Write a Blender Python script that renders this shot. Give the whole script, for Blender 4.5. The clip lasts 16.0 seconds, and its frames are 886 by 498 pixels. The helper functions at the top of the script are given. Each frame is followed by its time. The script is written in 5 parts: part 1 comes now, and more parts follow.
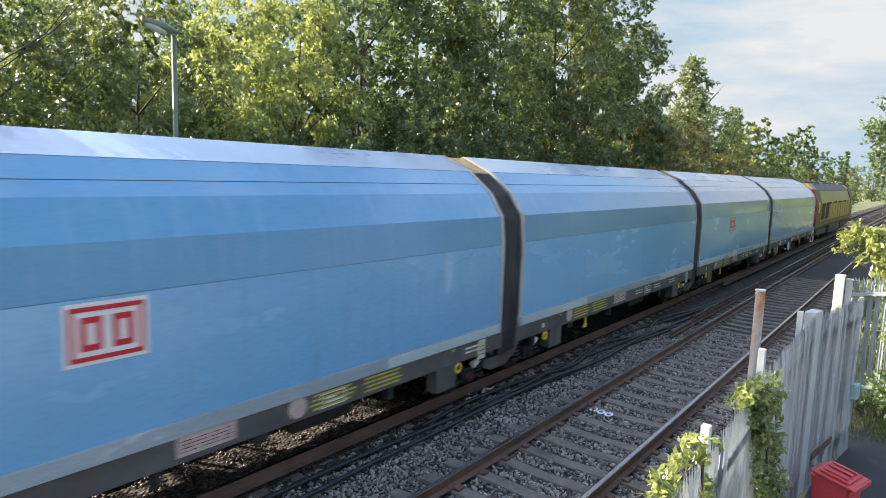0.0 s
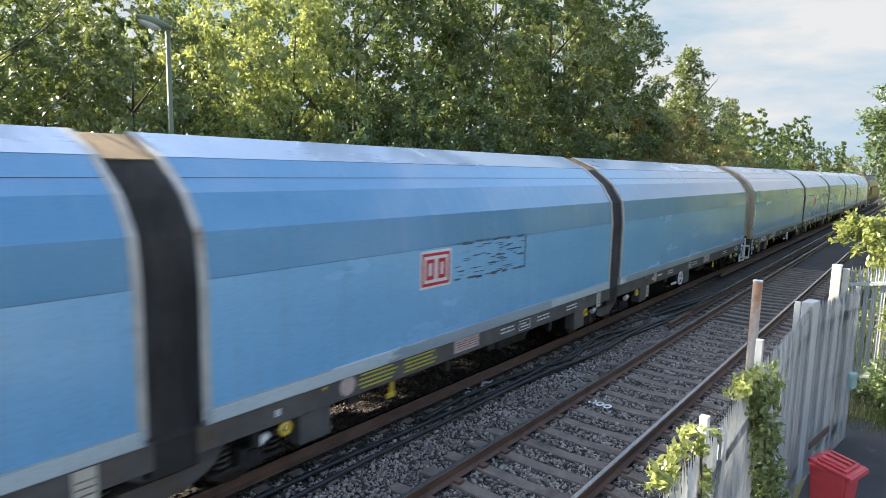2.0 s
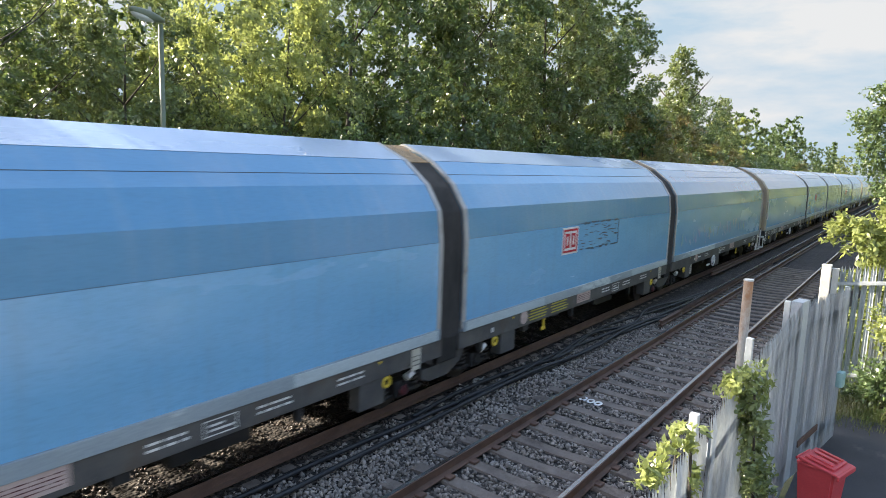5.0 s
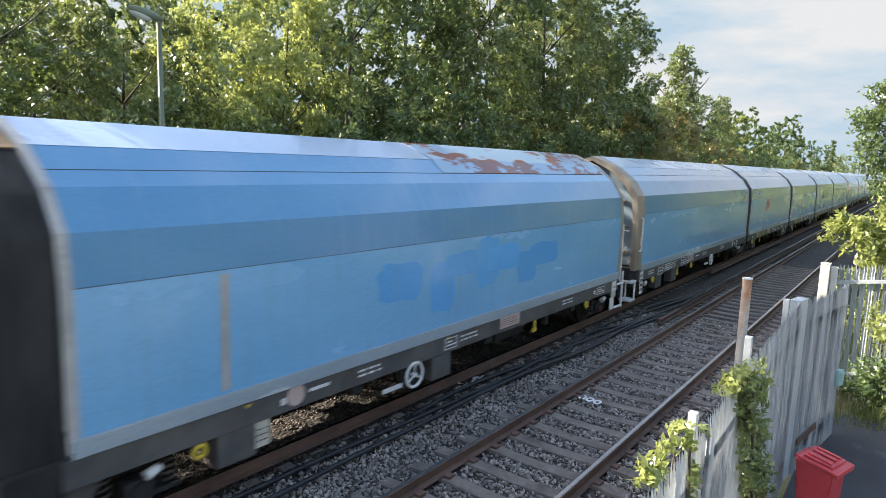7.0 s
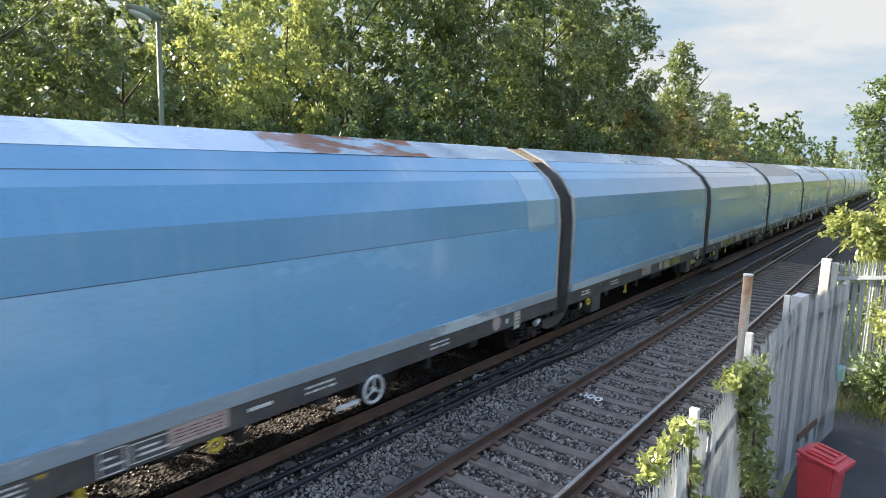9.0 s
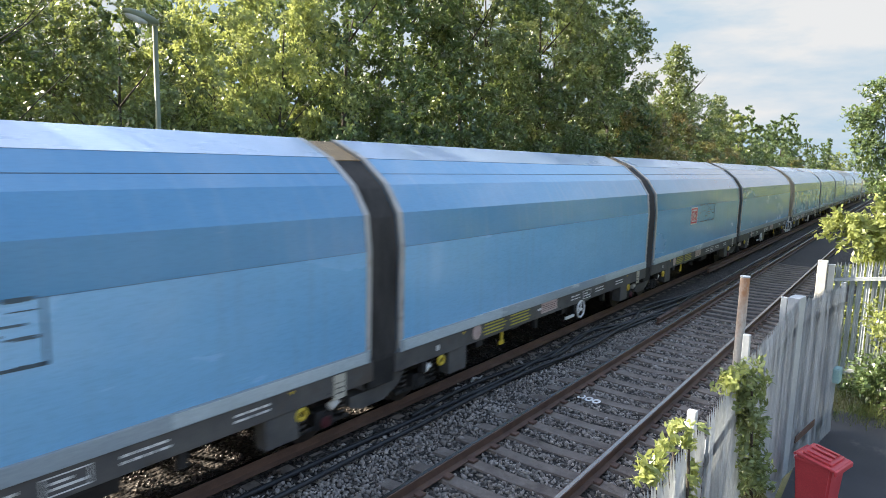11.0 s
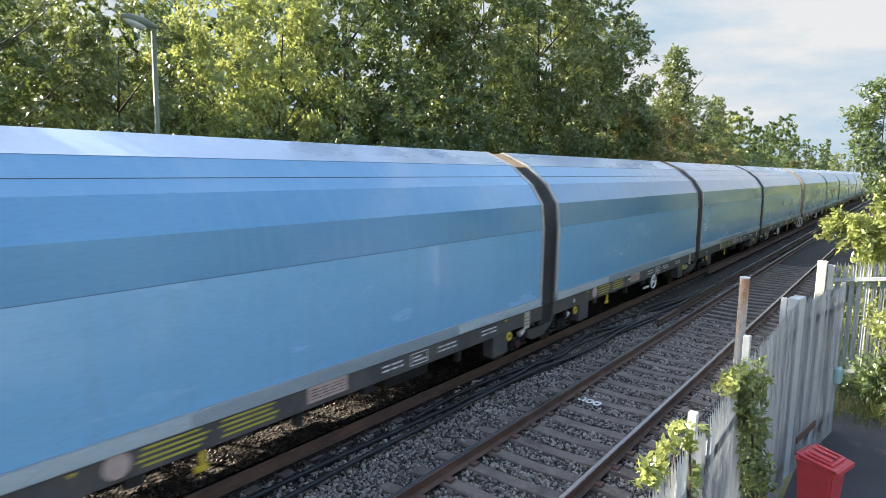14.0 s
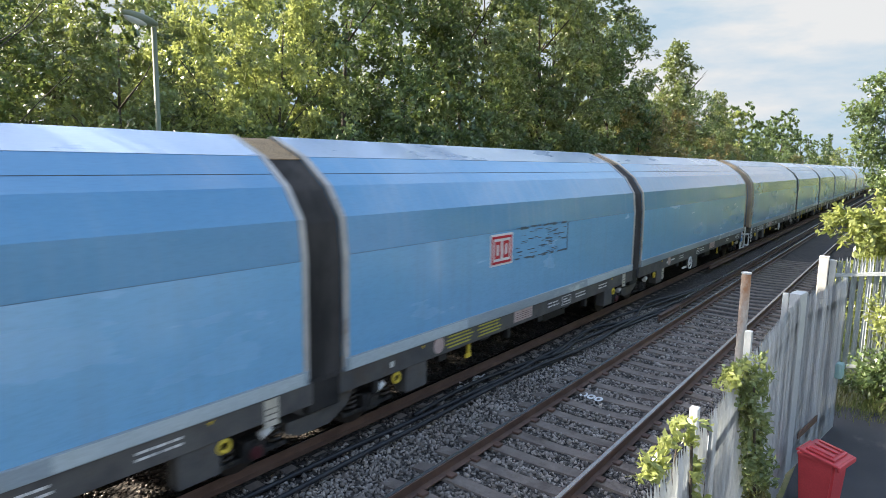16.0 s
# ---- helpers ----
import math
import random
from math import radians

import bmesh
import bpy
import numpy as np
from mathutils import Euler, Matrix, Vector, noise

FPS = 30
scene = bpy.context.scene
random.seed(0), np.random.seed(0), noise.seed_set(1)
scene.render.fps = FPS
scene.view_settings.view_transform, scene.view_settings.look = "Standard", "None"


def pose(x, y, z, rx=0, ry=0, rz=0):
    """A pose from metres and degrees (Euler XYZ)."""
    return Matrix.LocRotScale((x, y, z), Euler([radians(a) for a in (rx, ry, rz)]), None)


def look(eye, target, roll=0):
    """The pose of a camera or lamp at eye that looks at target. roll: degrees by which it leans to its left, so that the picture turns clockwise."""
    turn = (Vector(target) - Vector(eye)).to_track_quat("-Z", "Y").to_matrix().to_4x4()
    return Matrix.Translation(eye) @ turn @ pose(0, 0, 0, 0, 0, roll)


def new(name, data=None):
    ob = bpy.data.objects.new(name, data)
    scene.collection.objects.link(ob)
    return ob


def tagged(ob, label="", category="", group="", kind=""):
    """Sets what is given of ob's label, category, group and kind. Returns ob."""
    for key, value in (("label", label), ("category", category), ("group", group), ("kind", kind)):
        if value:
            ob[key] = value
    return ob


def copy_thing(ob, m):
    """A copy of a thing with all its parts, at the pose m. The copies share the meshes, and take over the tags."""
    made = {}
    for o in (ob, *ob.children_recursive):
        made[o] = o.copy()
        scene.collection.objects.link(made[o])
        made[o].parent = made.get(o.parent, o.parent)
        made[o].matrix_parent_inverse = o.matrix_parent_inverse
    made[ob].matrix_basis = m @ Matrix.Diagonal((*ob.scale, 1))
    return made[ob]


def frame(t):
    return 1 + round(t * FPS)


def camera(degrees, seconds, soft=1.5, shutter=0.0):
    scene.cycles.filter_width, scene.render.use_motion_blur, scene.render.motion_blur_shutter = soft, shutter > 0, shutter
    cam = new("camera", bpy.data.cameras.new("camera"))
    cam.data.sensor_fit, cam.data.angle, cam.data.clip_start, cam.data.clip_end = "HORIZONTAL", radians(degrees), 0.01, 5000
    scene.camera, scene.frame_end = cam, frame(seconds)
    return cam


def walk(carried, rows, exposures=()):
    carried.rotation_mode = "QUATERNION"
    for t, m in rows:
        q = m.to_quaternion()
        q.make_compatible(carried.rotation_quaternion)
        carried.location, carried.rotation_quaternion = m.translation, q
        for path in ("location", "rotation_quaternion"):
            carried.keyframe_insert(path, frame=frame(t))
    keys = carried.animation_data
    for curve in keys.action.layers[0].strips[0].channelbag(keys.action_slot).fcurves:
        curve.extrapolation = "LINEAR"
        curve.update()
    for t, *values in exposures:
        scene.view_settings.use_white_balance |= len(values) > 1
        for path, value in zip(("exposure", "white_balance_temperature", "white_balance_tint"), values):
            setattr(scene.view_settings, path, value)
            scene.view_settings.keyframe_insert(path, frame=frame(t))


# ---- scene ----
# camera, handheld on the spot, and its slow drift
EYE_Z = 3.706
cam = camera(70.96, 16.0, soft=0.8, shutter=0.12)
walk(cam, [
    (0, pose(0, 0, EYE_Z, 82.981, -1.938, 38.309)),
    (0.5, pose(0, 0, EYE_Z, 82.793, -1.807, 38.237)),
    (1, pose(0, 0, EYE_Z, 82.67, -1.63, 38.135)),
    (1.5, pose(0, 0, EYE_Z, 82.552, -1.465, 38.093)),
    (2, pose(0, 0, EYE_Z, 82.463, -1.351, 38.013)),
    (2.5, pose(0, 0, EYE_Z, 82.394, -1.326, 37.937)),
    (3, pose(0, 0, EYE_Z, 82.294, -1.441, 37.81)),
    (3.5, pose(0, 0, EYE_Z, 82.246, -1.568, 37.706)),
    (4, pose(0, 0, EYE_Z, 82.221, -1.735, 37.599)),
    (6.5, pose(0, 0, EYE_Z, 82.094, -1.978, 37.327)),
    (7, pose(0, 0, EYE_Z, 82.048, -1.887, 37.337)),
    (7.5, pose(0, 0, EYE_Z, 81.986, -1.781, 37.338)),
    (8, pose(0, 0, EYE_Z, 81.902, -1.721, 37.364)),
    (8.5, pose(0, 0, EYE_Z, 81.851, -1.687, 37.353)),
    (9, pose(0, 0, EYE_Z, 81.85, -1.61, 37.344)),
    (11.5, pose(0, 0, EYE_Z, 82.185, -1.39, 36.991)),
    (12, pose(0, 0, EYE_Z, 82.22, -1.274, 36.942)),
    (12.5, pose(0, 0, EYE_Z, 82.236, -1.219, 36.93)),
    (13, pose(0, 0, EYE_Z, 82.263, -1.131, 36.989)),
    (13.5, pose(0, 0, EYE_Z, 82.323, -1.142, 36.996)),
    (14, pose(0, 0, EYE_Z, 82.392, -1.108, 36.996)),
    (14.5, pose(0, 0, EYE_Z, 82.438, -1.052, 36.997)),
    (15, pose(0, 0, EYE_Z, 82.352, -1.023, 37.001)),
    (15.5, pose(0, 0, EYE_Z, 82.178, -1.007, 37.034)),
    (16, pose(0, 0, EYE_Z, 82.027, -0.944, 37.094)),
])

# sun low behind the trees across the line, bright hazy sky
SUN_AZ, SUN_EL = (-0.925, -0.38), 30
world = bpy.data.worlds.new("sky")
scene.world = world
world.use_nodes = True
wn, wl = world.node_tree.nodes, world.node_tree.links
wn.clear()
sky = wn.new("ShaderNodeTexSky")
sky.sky_type, sky.sun_disc = "NISHITA", False
sky.sun_elevation, sky.sun_rotation = radians(SUN_EL), math.atan2(SUN_AZ[0], SUN_AZ[1])
sky.dust_density, sky.air_density = 2.5, 1.2
sky_bg, sky_out = wn.new("ShaderNodeBackground"), wn.new("ShaderNodeOutputWorld")
sky_bg.inputs["Strength"].default_value = 0.15
sky_tc, sky_map, sky_noise, sky_ramp, sky_mix = (wn.new("ShaderNode" + k) for k in ("TexCoord", "Mapping", "TexNoise", "ValToRGB", "Mix"))
sky_map.inputs["Scale"].default_value = (1.0, 1.0, 3.6)
sky_noise.inputs["Scale"].default_value, sky_noise.inputs["Detail"].default_value, sky_noise.inputs["Roughness"].default_value = 2.3, 7, 0.58
sky_ramp.color_ramp.elements[0].position, sky_ramp.color_ramp.elements[1].position = 0.53, 0.8
sky_mix.data_type = "RGBA"
sky_mix.inputs[7].default_value = (5.0, 5.0, 5.1, 1)
# hazy low sky with thin cloud streaks, brighter broken cloud higher up
low_ramp, low_sep, low_rise, low_mix = (wn.new("ShaderNode" + k) for k in ("ValToRGB", "SeparateXYZ", "MapRange", "Mix"))
low_ramp.color_ramp.elements[0].position, low_ramp.color_ramp.elements[1].position = 0.43, 0.58
low_ramp.color_ramp.elements[0].color, low_ramp.color_ramp.elements[1].color = (0.6, 0.77, 0.92, 1), (0.95, 0.96, 0.97, 1)
low_mix.data_type, low_rise.interpolation_type = "RGBA", "SMOOTHSTEP"
low_rise.inputs["From Min"].default_value, low_rise.inputs["From Max"].default_value = 0.26, 0.5
low_gain = wn.new("ShaderNodeVectorMath")
low_gain.operation = "SCALE"
low_gain.inputs["Scale"].default_value = 1.74
for a, b in ((sky_tc.outputs["Generated"], sky_map.inputs[0]), (sky_map.outputs[0], sky_noise.inputs["Vector"]), (sky_noise.outputs[0], sky_ramp.inputs[0]),
             (sky_ramp.outputs[0], sky_mix.inputs[0]), (sky.outputs[0], sky_mix.inputs[6]), (sky_noise.outputs[0], low_ramp.inputs[0]), (low_ramp.outputs[0], low_gain.inputs[0]),
             (sky_tc.outputs["Generated"], low_sep.inputs[0]), (low_sep.outputs["Z"], low_rise.inputs["Value"]), (low_rise.outputs[0], low_mix.inputs[0]),
             (low_gain.outputs[0], low_mix.inputs[6]), (sky_mix.outputs[2], low_mix.inputs[7]), (low_mix.outputs[2], sky_bg.inputs["Color"])):
    wl.new(a, b)
wl.new(sky_bg.outputs[0], sky_out.inputs["Surface"])
sun = new("sun", bpy.data.lights.new("sun", "SUN"))
sun.data.energy, sun.data.angle, sun.data.color = 5.0, radians(0.6), (1.0, 0.9, 0.74)
sun.matrix_world = look((0, 0, 0), (-SUN_AZ[0], -SUN_AZ[1], -math.tan(radians(SUN_EL))))
scene.view_settings.exposure = 1.75


# ---------- materials ----------
def ramp_between(nt, fac, a, b, lo=0.4, hi=0.6):
    r = nt.nodes.new("ShaderNodeValToRGB")
    r.color_ramp.elements[0].position, r.color_ramp.elements[1].position = lo, hi
    r.color_ramp.elements[0].color, r.color_ramp.elements[1].color = (*a, 1), (*b, 1)
    nt.links.new(fac, r.inputs[0])
    return r.outputs[0]


def mix_rgb(nt, fac, a, b, how="MIX"):
    m = nt.nodes.new("ShaderNodeMix")
    m.data_type, m.blend_type = "RGBA", how
    for sock, v in ((m.inputs[0], fac), (m.inputs[6], a), (m.inputs[7], b)):
        if isinstance(v, (int, float)):
            sock.default_value = v
        elif isinstance(v, tuple):
            sock.default_value = (*v, 1)
        else:
            nt.links.new(v, sock)
    return m.outputs[2]


def coords(nt, scale=(1, 1, 1)):
    tc, mp = nt.nodes.new("ShaderNodeTexCoord"), nt.nodes.new("ShaderNodeMapping")
    mp.inputs["Scale"].default_value = scale
    nt.links.new(tc.outputs["Object"], mp.inputs[0])
    return mp.outputs[0]


def noise_tex(nt, vec, scale, detail=5, rough=0.6, offset=None):
    n = nt.nodes.new("ShaderNodeTexNoise")
    n.inputs["Scale"].default_value, n.inputs["Detail"].default_value, n.inputs["Roughness"].default_value = scale, detail, rough
    if offset is not None:
        n.noise_dimensions = "4D"
        nt.links.new(offset, n.inputs["W"])
    nt.links.new(vec, n.inputs["Vector"])
    return n.outputs[0]


def by_object(nt, factor=40.0):
    info, mul = nt.nodes.new("ShaderNodeObjectInfo"), nt.nodes.new("ShaderNodeMath")
    mul.operation = "MULTIPLY"
    mul.inputs[1].default_value = factor
    nt.links.new(info.outputs["Random"], mul.inputs[0])
    return mul.outputs[0], info.outputs["Random"]


def bumped(nt, bsdf, height, strength, distance=0.01):
    b = nt.nodes.new("ShaderNodeBump")
    b.inputs["Strength"].default_value, b.inputs["Distance"].default_value = strength, distance
    nt.links.new(height, b.inputs["Height"])
    nt.links.new(b.outputs[0], bsdf.inputs["Normal"])


def material(name, rough=0.6, metal=0.0, spec=0.5):
    m = bpy.data.materials.new(name)
    m.use_nodes = True
    b = m.node_tree.nodes["Principled BSDF"]
    b.inputs["Roughness"].default_value, b.inputs["Metallic"].default_value = rough, metal
    b.inputs["Specular IOR Level"].default_value = spec
    return m, m.node_tree, b


def worn(name, a, b2, rough=0.6, metal=0.0, scale=4.0, grain=60.0, bump=0.15, stretch=(1, 1, 1), dirt=None, dirt_lo=0.55, dirt_hi=0.75, spec=0.5):
    """Two tones in large patches, fine grain, and dirt or rust in blotches."""
    m, nt, b = material(name, rough, metal, spec)
    off, rnd = by_object(nt)
    v = coords(nt, stretch)
    big, fine = noise_tex(nt, v, scale, 4, 0.6, off), noise_tex(nt, v, grain, 3, 0.7)
    col = ramp_between(nt, big, a, b2, 0.35, 0.65)
    col = mix_rgb(nt, 0.35, col, ramp_between(nt, fine, (0.45, 0.45, 0.45), (1, 1, 1), 0.3, 0.7), "MULTIPLY")
    if dirt:
        d = noise_tex(nt, v, scale * 0.6, 8, 0.72, off)
        mask = ramp_between(nt, d, (0, 0, 0), (1, 1, 1), dirt_lo, dirt_hi)
        col = mix_rgb(nt, mask, col, dirt)
    nt.links.new(col, b.inputs["Base Color"])
    bumped(nt, b, fine, bump)
    return m


def blue_paint(name, a, b2, rust=None, rust_lo=0.5, rust_hi=0.56, rough=0.2):
    """Weathered coach paint: faded clouds, rain streaks down the side, scuffs."""
    m, nt, b = material(name, rough)
    off, rnd = by_object(nt)
    v, vs, vp = coords(nt, (1, 0.35, 1)), coords(nt, (1, 5, 0.25)), coords(nt, (1, 0.5, 1))
    big, streak, fine = noise_tex(nt, v, 1.1, 5, 0.55, off), noise_tex(nt, vs, 1.6, 4, 0.6, off), noise_tex(nt, v, 38, 4, 0.7)
    col = ramp_between(nt, big, a, b2, 0.3, 0.7)
    col = mix_rgb(nt, ramp_between(nt, streak, (0, 0, 0), (0.32, 0.32, 0.32), 0.5, 0.72), col, (0.2, 0.34, 0.46))
    scuff = noise_tex(nt, v, 6, 9, 0.75, off)
    col = mix_rgb(nt, ramp_between(nt, scuff, (0, 0, 0), (0.55, 0.55, 0.55), 0.66, 0.74), col, (0.26, 0.38, 0.5))
    col = mix_rgb(nt, ramp_between(nt, fine, (0, 0, 0), (0.16, 0.16, 0.16), 0.45, 0.7), col, (0.06, 0.1, 0.14))
    tone = mix_rgb(nt, rnd, (0.88, 0.9, 0.92), (1.1, 1.08, 1.06))
    col = mix_rgb(nt, 1.0, col, tone, "MULTIPLY")
    if rust:
        patch = noise_tex(nt, vp, 1.9, 8, 0.6, off)
        col = mix_rgb(nt, ramp_between(nt, patch, (0, 0, 0), (1, 1, 1), rust_lo, rust_hi), col, ramp_between(nt, fine, rust, tuple(c * 1.7 for c in rust), 0.35, 0.65))
    nt.links.new(col, b.inputs["Base Color"])
    nt.links.new(ramp_between(nt, big, (rough - 0.06,) * 3, (rough + 0.1,) * 3, 0.3, 0.7), b.inputs["Roughness"])
    b.inputs["Coat Weight"].default_value, b.inputs["Coat Roughness"].default_value = 0.5, 0.07
    dents = noise_tex(nt, coords(nt, (1, 0.8, 0.8)), 1.2, 2, 0.5, off)
    bumped(nt, b, dents, 0.12, 0.05)
    return m


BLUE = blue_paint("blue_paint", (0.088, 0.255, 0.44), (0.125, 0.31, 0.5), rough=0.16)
# the same coach paint, lightened for light bounced onto the lower side
LOWER_LIT_BLUE = blue_paint("lower_lit_blue_paint", (0.17, 0.415, 0.655), (0.225, 0.475, 0.715), rough=0.22)
# roof tone whitened for sun and sky glancing off the top facets
PALE_ROOF = blue_paint("skylit_roof_paint", (0.27, 0.37, 0.52), (0.36, 0.45, 0.58), rough=0.28)
PALE_BLUE = blue_paint("pale_blue_panel", (0.17, 0.335, 0.48), (0.3, 0.45, 0.57), rough=0.16)
FRESH_BLUE = blue_paint("fresh_blue_paint", (0.1, 0.385, 0.75), (0.14, 0.43, 0.79))
RUSTY_ROOF = blue_paint("rusting_roof_paint", (0.2, 0.32, 0.45), (0.3, 0.4, 0.5), rust=(0.13, 0.035, 0.014), rust_lo=0.5, rust_hi=0.53, rough=0.5)
BROWN_ROOF = blue_paint("brown_roof_film", (0.17, 0.155, 0.145), (0.24, 0.205, 0.175), rough=0.6)
SILL = worn("grey_sill", (0.27, 0.33, 0.37), (0.36, 0.42, 0.45), 0.5, 0.0, 1.2, 40, 0.1, (1, 0.35, 1), (0.52, 0.58, 0.58), 0.56, 0.6)
SOLEBAR = worn("dark_solebar", (0.07, 0.07, 0.072), (0.125, 0.12, 0.112), 0.6, 0.0, 2.5, 40, 0.2, (1, 1, 1), (0.09, 0.065, 0.045), 0.52, 0.7)
BLACK = worn("black_grime", (0.012, 0.012, 0.013), (0.03, 0.028, 0.026), 0.7, 0.0, 3, 50, 0.2)
RUBBER = worn("black_bellows", (0.04, 0.04, 0.041), (0.1, 0.097, 0.094), 0.75, 0.0, 3, 40, 0.2, (1, 1, 0.3), (0.1, 0.09, 0.08), 0.58, 0.75)
RUST_CAP = worn("rusty_cap", (0.3, 0.2, 0.1), (0.42, 0.28, 0.14), 0.7, 0.0, 5, 50, 0.2)
TRIM = worn("pale_trim", (0.36, 0.35, 0.33), (0.48, 0.46, 0.43), 0.5, 0.0, 3, 50, 0.1, (1, 1, 1), (0.16, 0.12, 0.08), 0.55, 0.7)
COLLAR = worn("beige_collar", (0.29, 0.235, 0.175), (0.42, 0.345, 0.255), 0.55, 0.0, 2.5, 40, 0.1, (1, 1, 0.6), (0.2, 0.14, 0.09), 0.56, 0.72)
DOOR_WHITE = worn("white_door", (0.62, 0.6, 0.54), (0.75, 0.73, 0.67), 0.5, 0.0, 2, 40, 0.1, (1, 1, 0.4), (0.35, 0.22, 0.12), 0.56, 0.74)
DOOR_BLUE = worn("grey_blue_door", (0.17, 0.225, 0.28), (0.25, 0.31, 0.36), 0.5, 0.0, 2, 40, 0.1, (1, 1, 0.4), (0.25, 0.18, 0.12), 0.56, 0.74)
BRASS = worn("rusty_bracket", (0.16, 0.09, 0.05), (0.36, 0.22, 0.11), 0.6, 0.2, 8, 60, 0.2)
WHITE = worn("white_paint", (0.72, 0.71, 0.68), (0.8, 0.79, 0.77), 0.5, 0.0, 4, 50, 0.1, (1, 1, 1), (0.35, 0.3, 0.25), 0.6, 0.75)
PALE_SILL = worn("pale_grey_sill", (0.42, 0.5, 0.53), (0.52, 0.6, 0.62), 0.5, 0.0, 1.2, 40, 0.1, (1, 0.35, 1), (0.3, 0.33, 0.33), 0.58, 0.7)
PALE_PLATE = worn("faded_cream_plate", (0.5, 0.47, 0.38), (0.62, 0.59, 0.5), 0.5, 0.0, 5, 50, 0.05, (1, 1, 1), (0.3, 0.25, 0.18), 0.55, 0.7)
PINK = worn("faded_plate", (0.5, 0.36, 0.32), (0.6, 0.48, 0.44), 0.5, 0.0, 6, 60, 0.1)
RED = worn("red_paint", (0.5, 0.012, 0.03), (0.58, 0.02, 0.04), 0.4, 0.0, 4, 50, 0.05)
YELLOW = worn("yellow_paint", (0.6, 0.43, 0.03), (0.7, 0.52, 0.06), 0.5, 0.0, 6, 50, 0.1, (1, 1, 1), (0.12, 0.08, 0.04), 0.6, 0.75)
DULL_YELLOW = worn("faded_yellow", (0.42, 0.38, 0.05), (0.55, 0.48, 0.08), 0.6, 0.0, 6, 50, 0.1)
BLUE_SIGN = worn("blue_sign", (0.04, 0.2, 0.5), (0.06, 0.26, 0.56), 0.4, 0.0, 6, 50, 0.05)
STAIN = worn("old_glue_stain", (0.05, 0.08, 0.1), (0.09, 0.14, 0.17), 0.7, 0.0, 6, 50, 0.1)
FAINT = worn("faint_scrawl", (0.07, 0.16, 0.25), (0.1, 0.21, 0.32), 0.5, 0.0, 6, 50, 0.05)
SPRAYS = [worn("spray_" + n, c, tuple(0.6 * v + 0.4 * w for v, w in zip(c, (0.14, 0.33, 0.53))), 0.4, 0.0, 3, 40, 0.05) for n, c in
          (("lime", (0.25, 0.42, 0.3)), ("pink", (0.34, 0.27, 0.46)), ("violet", (0.2, 0.24, 0.48)), ("orange", (0.34, 0.3, 0.33)), ("white", (0.3, 0.45, 0.58)))]
WHEEL_STEEL = worn("wheel_steel", (0.03, 0.026, 0.023), (0.07, 0.055, 0.045), 0.55, 0.4, 6, 50, 0.2)
MAROON = worn("maroon_paint", (0.07, 0.015, 0.02), (0.1, 0.022, 0.026), 0.4, 0.0, 1, 40, 0.05)
GOLD = worn("gold_band", (0.36, 0.27, 0.07), (0.43, 0.33, 0.1), 0.4, 0.0, 1, 40, 0.05)
DARK_GLASS = material("dark_glass", 0.05, 0.0, 0.8)[0]
DARK_GLASS.node_tree.nodes["Principled BSDF"].inputs["Base Color"].default_value = (0.01, 0.012, 0.014, 1)
RAIL_SIDE = worn("rusty_rail", (0.105, 0.058, 0.042), (0.16, 0.092, 0.066), 0.7, 0.0, 5, 60, 0.2, (1, 0.5, 1))
RAIL_TOP = worn("polished_rail_head", (0.3, 0.27, 0.25), (0.42, 0.39, 0.37), 0.22, 0.95, 3, 60, 0.04, (1, 0.1, 1))
SLEEPER = worn("stained_concrete", (0.155, 0.124, 0.105), (0.245, 0.2, 0.168), 0.9, 0.0, 4, 55, 0.35, (1, 1, 1), (0.07, 0.05, 0.04), 0.52, 0.7)
CABLE = worn("black_cable", (0.012, 0.013, 0.016), (0.024, 0.026, 0.03), 0.55, 0.0, 6, 60, 0.1)
GALV = worn("galvanised_steel", (0.43, 0.455, 0.47), (0.53, 0.555, 0.57), 0.5, 0.12, 3, 50, 0.05, (1, 1, 0.4), (0.36, 0.28, 0.21), 0.68, 0.82)
POST_WHITE = worn("weathered_pale_post", (0.55, 0.53, 0.48), (0.66, 0.64, 0.6), 0.6, 0.1, 3, 50, 0.1)
POLE_RUST = worn("rust_streaked_pole", (0.55, 0.5, 0.44), (0.62, 0.57, 0.5), 0.6, 0.0, 3, 50, 0.1, (1, 1, 0.5), (0.32, 0.16, 0.08), 0.44, 0.6)
RED_PLASTIC = worn("red_plastic", (0.6, 0.06, 0.07), (0.68, 0.085, 0.095), 0.38, 0.0, 2, 60, 0.06, (1, 1, 1), (0.6, 0.16, 0.15), 0.62, 0.8)
LAMP_GREEN = worn("grey_green_paint", (0.12, 0.14, 0.09), (0.17, 0.19, 0.125), 0.5, 0.0, 3, 50, 0.08)
LAMP_GLASS = worn("dull_lamp_cover", (0.4, 0.4, 0.36), (0.5, 0.5, 0.46), 0.3, 0.0, 3, 50, 0.02)
BARK = worn("bark", (0.045, 0.036, 0.027), (0.09, 0.074, 0.056), 0.9, 0.0, 5, 40, 0.6, (1, 1, 0.3))
TARMAC = worn("tarmac", (0.038, 0.038, 0.043), (0.06, 0.06, 0.064), 0.85, 0.0, 0.8, 90, 0.3, (1, 1, 1), (0.18, 0.16, 0.13), 0.6, 0.75)
SOIL = worn("grassy_soil", (0.12, 0.13, 0.06), (0.21, 0.19, 0.11), 0.95, 0.0, 0.7, 30, 0.5, (1, 1, 1), (0.09, 0.12, 0.04), 0.45, 0.6)
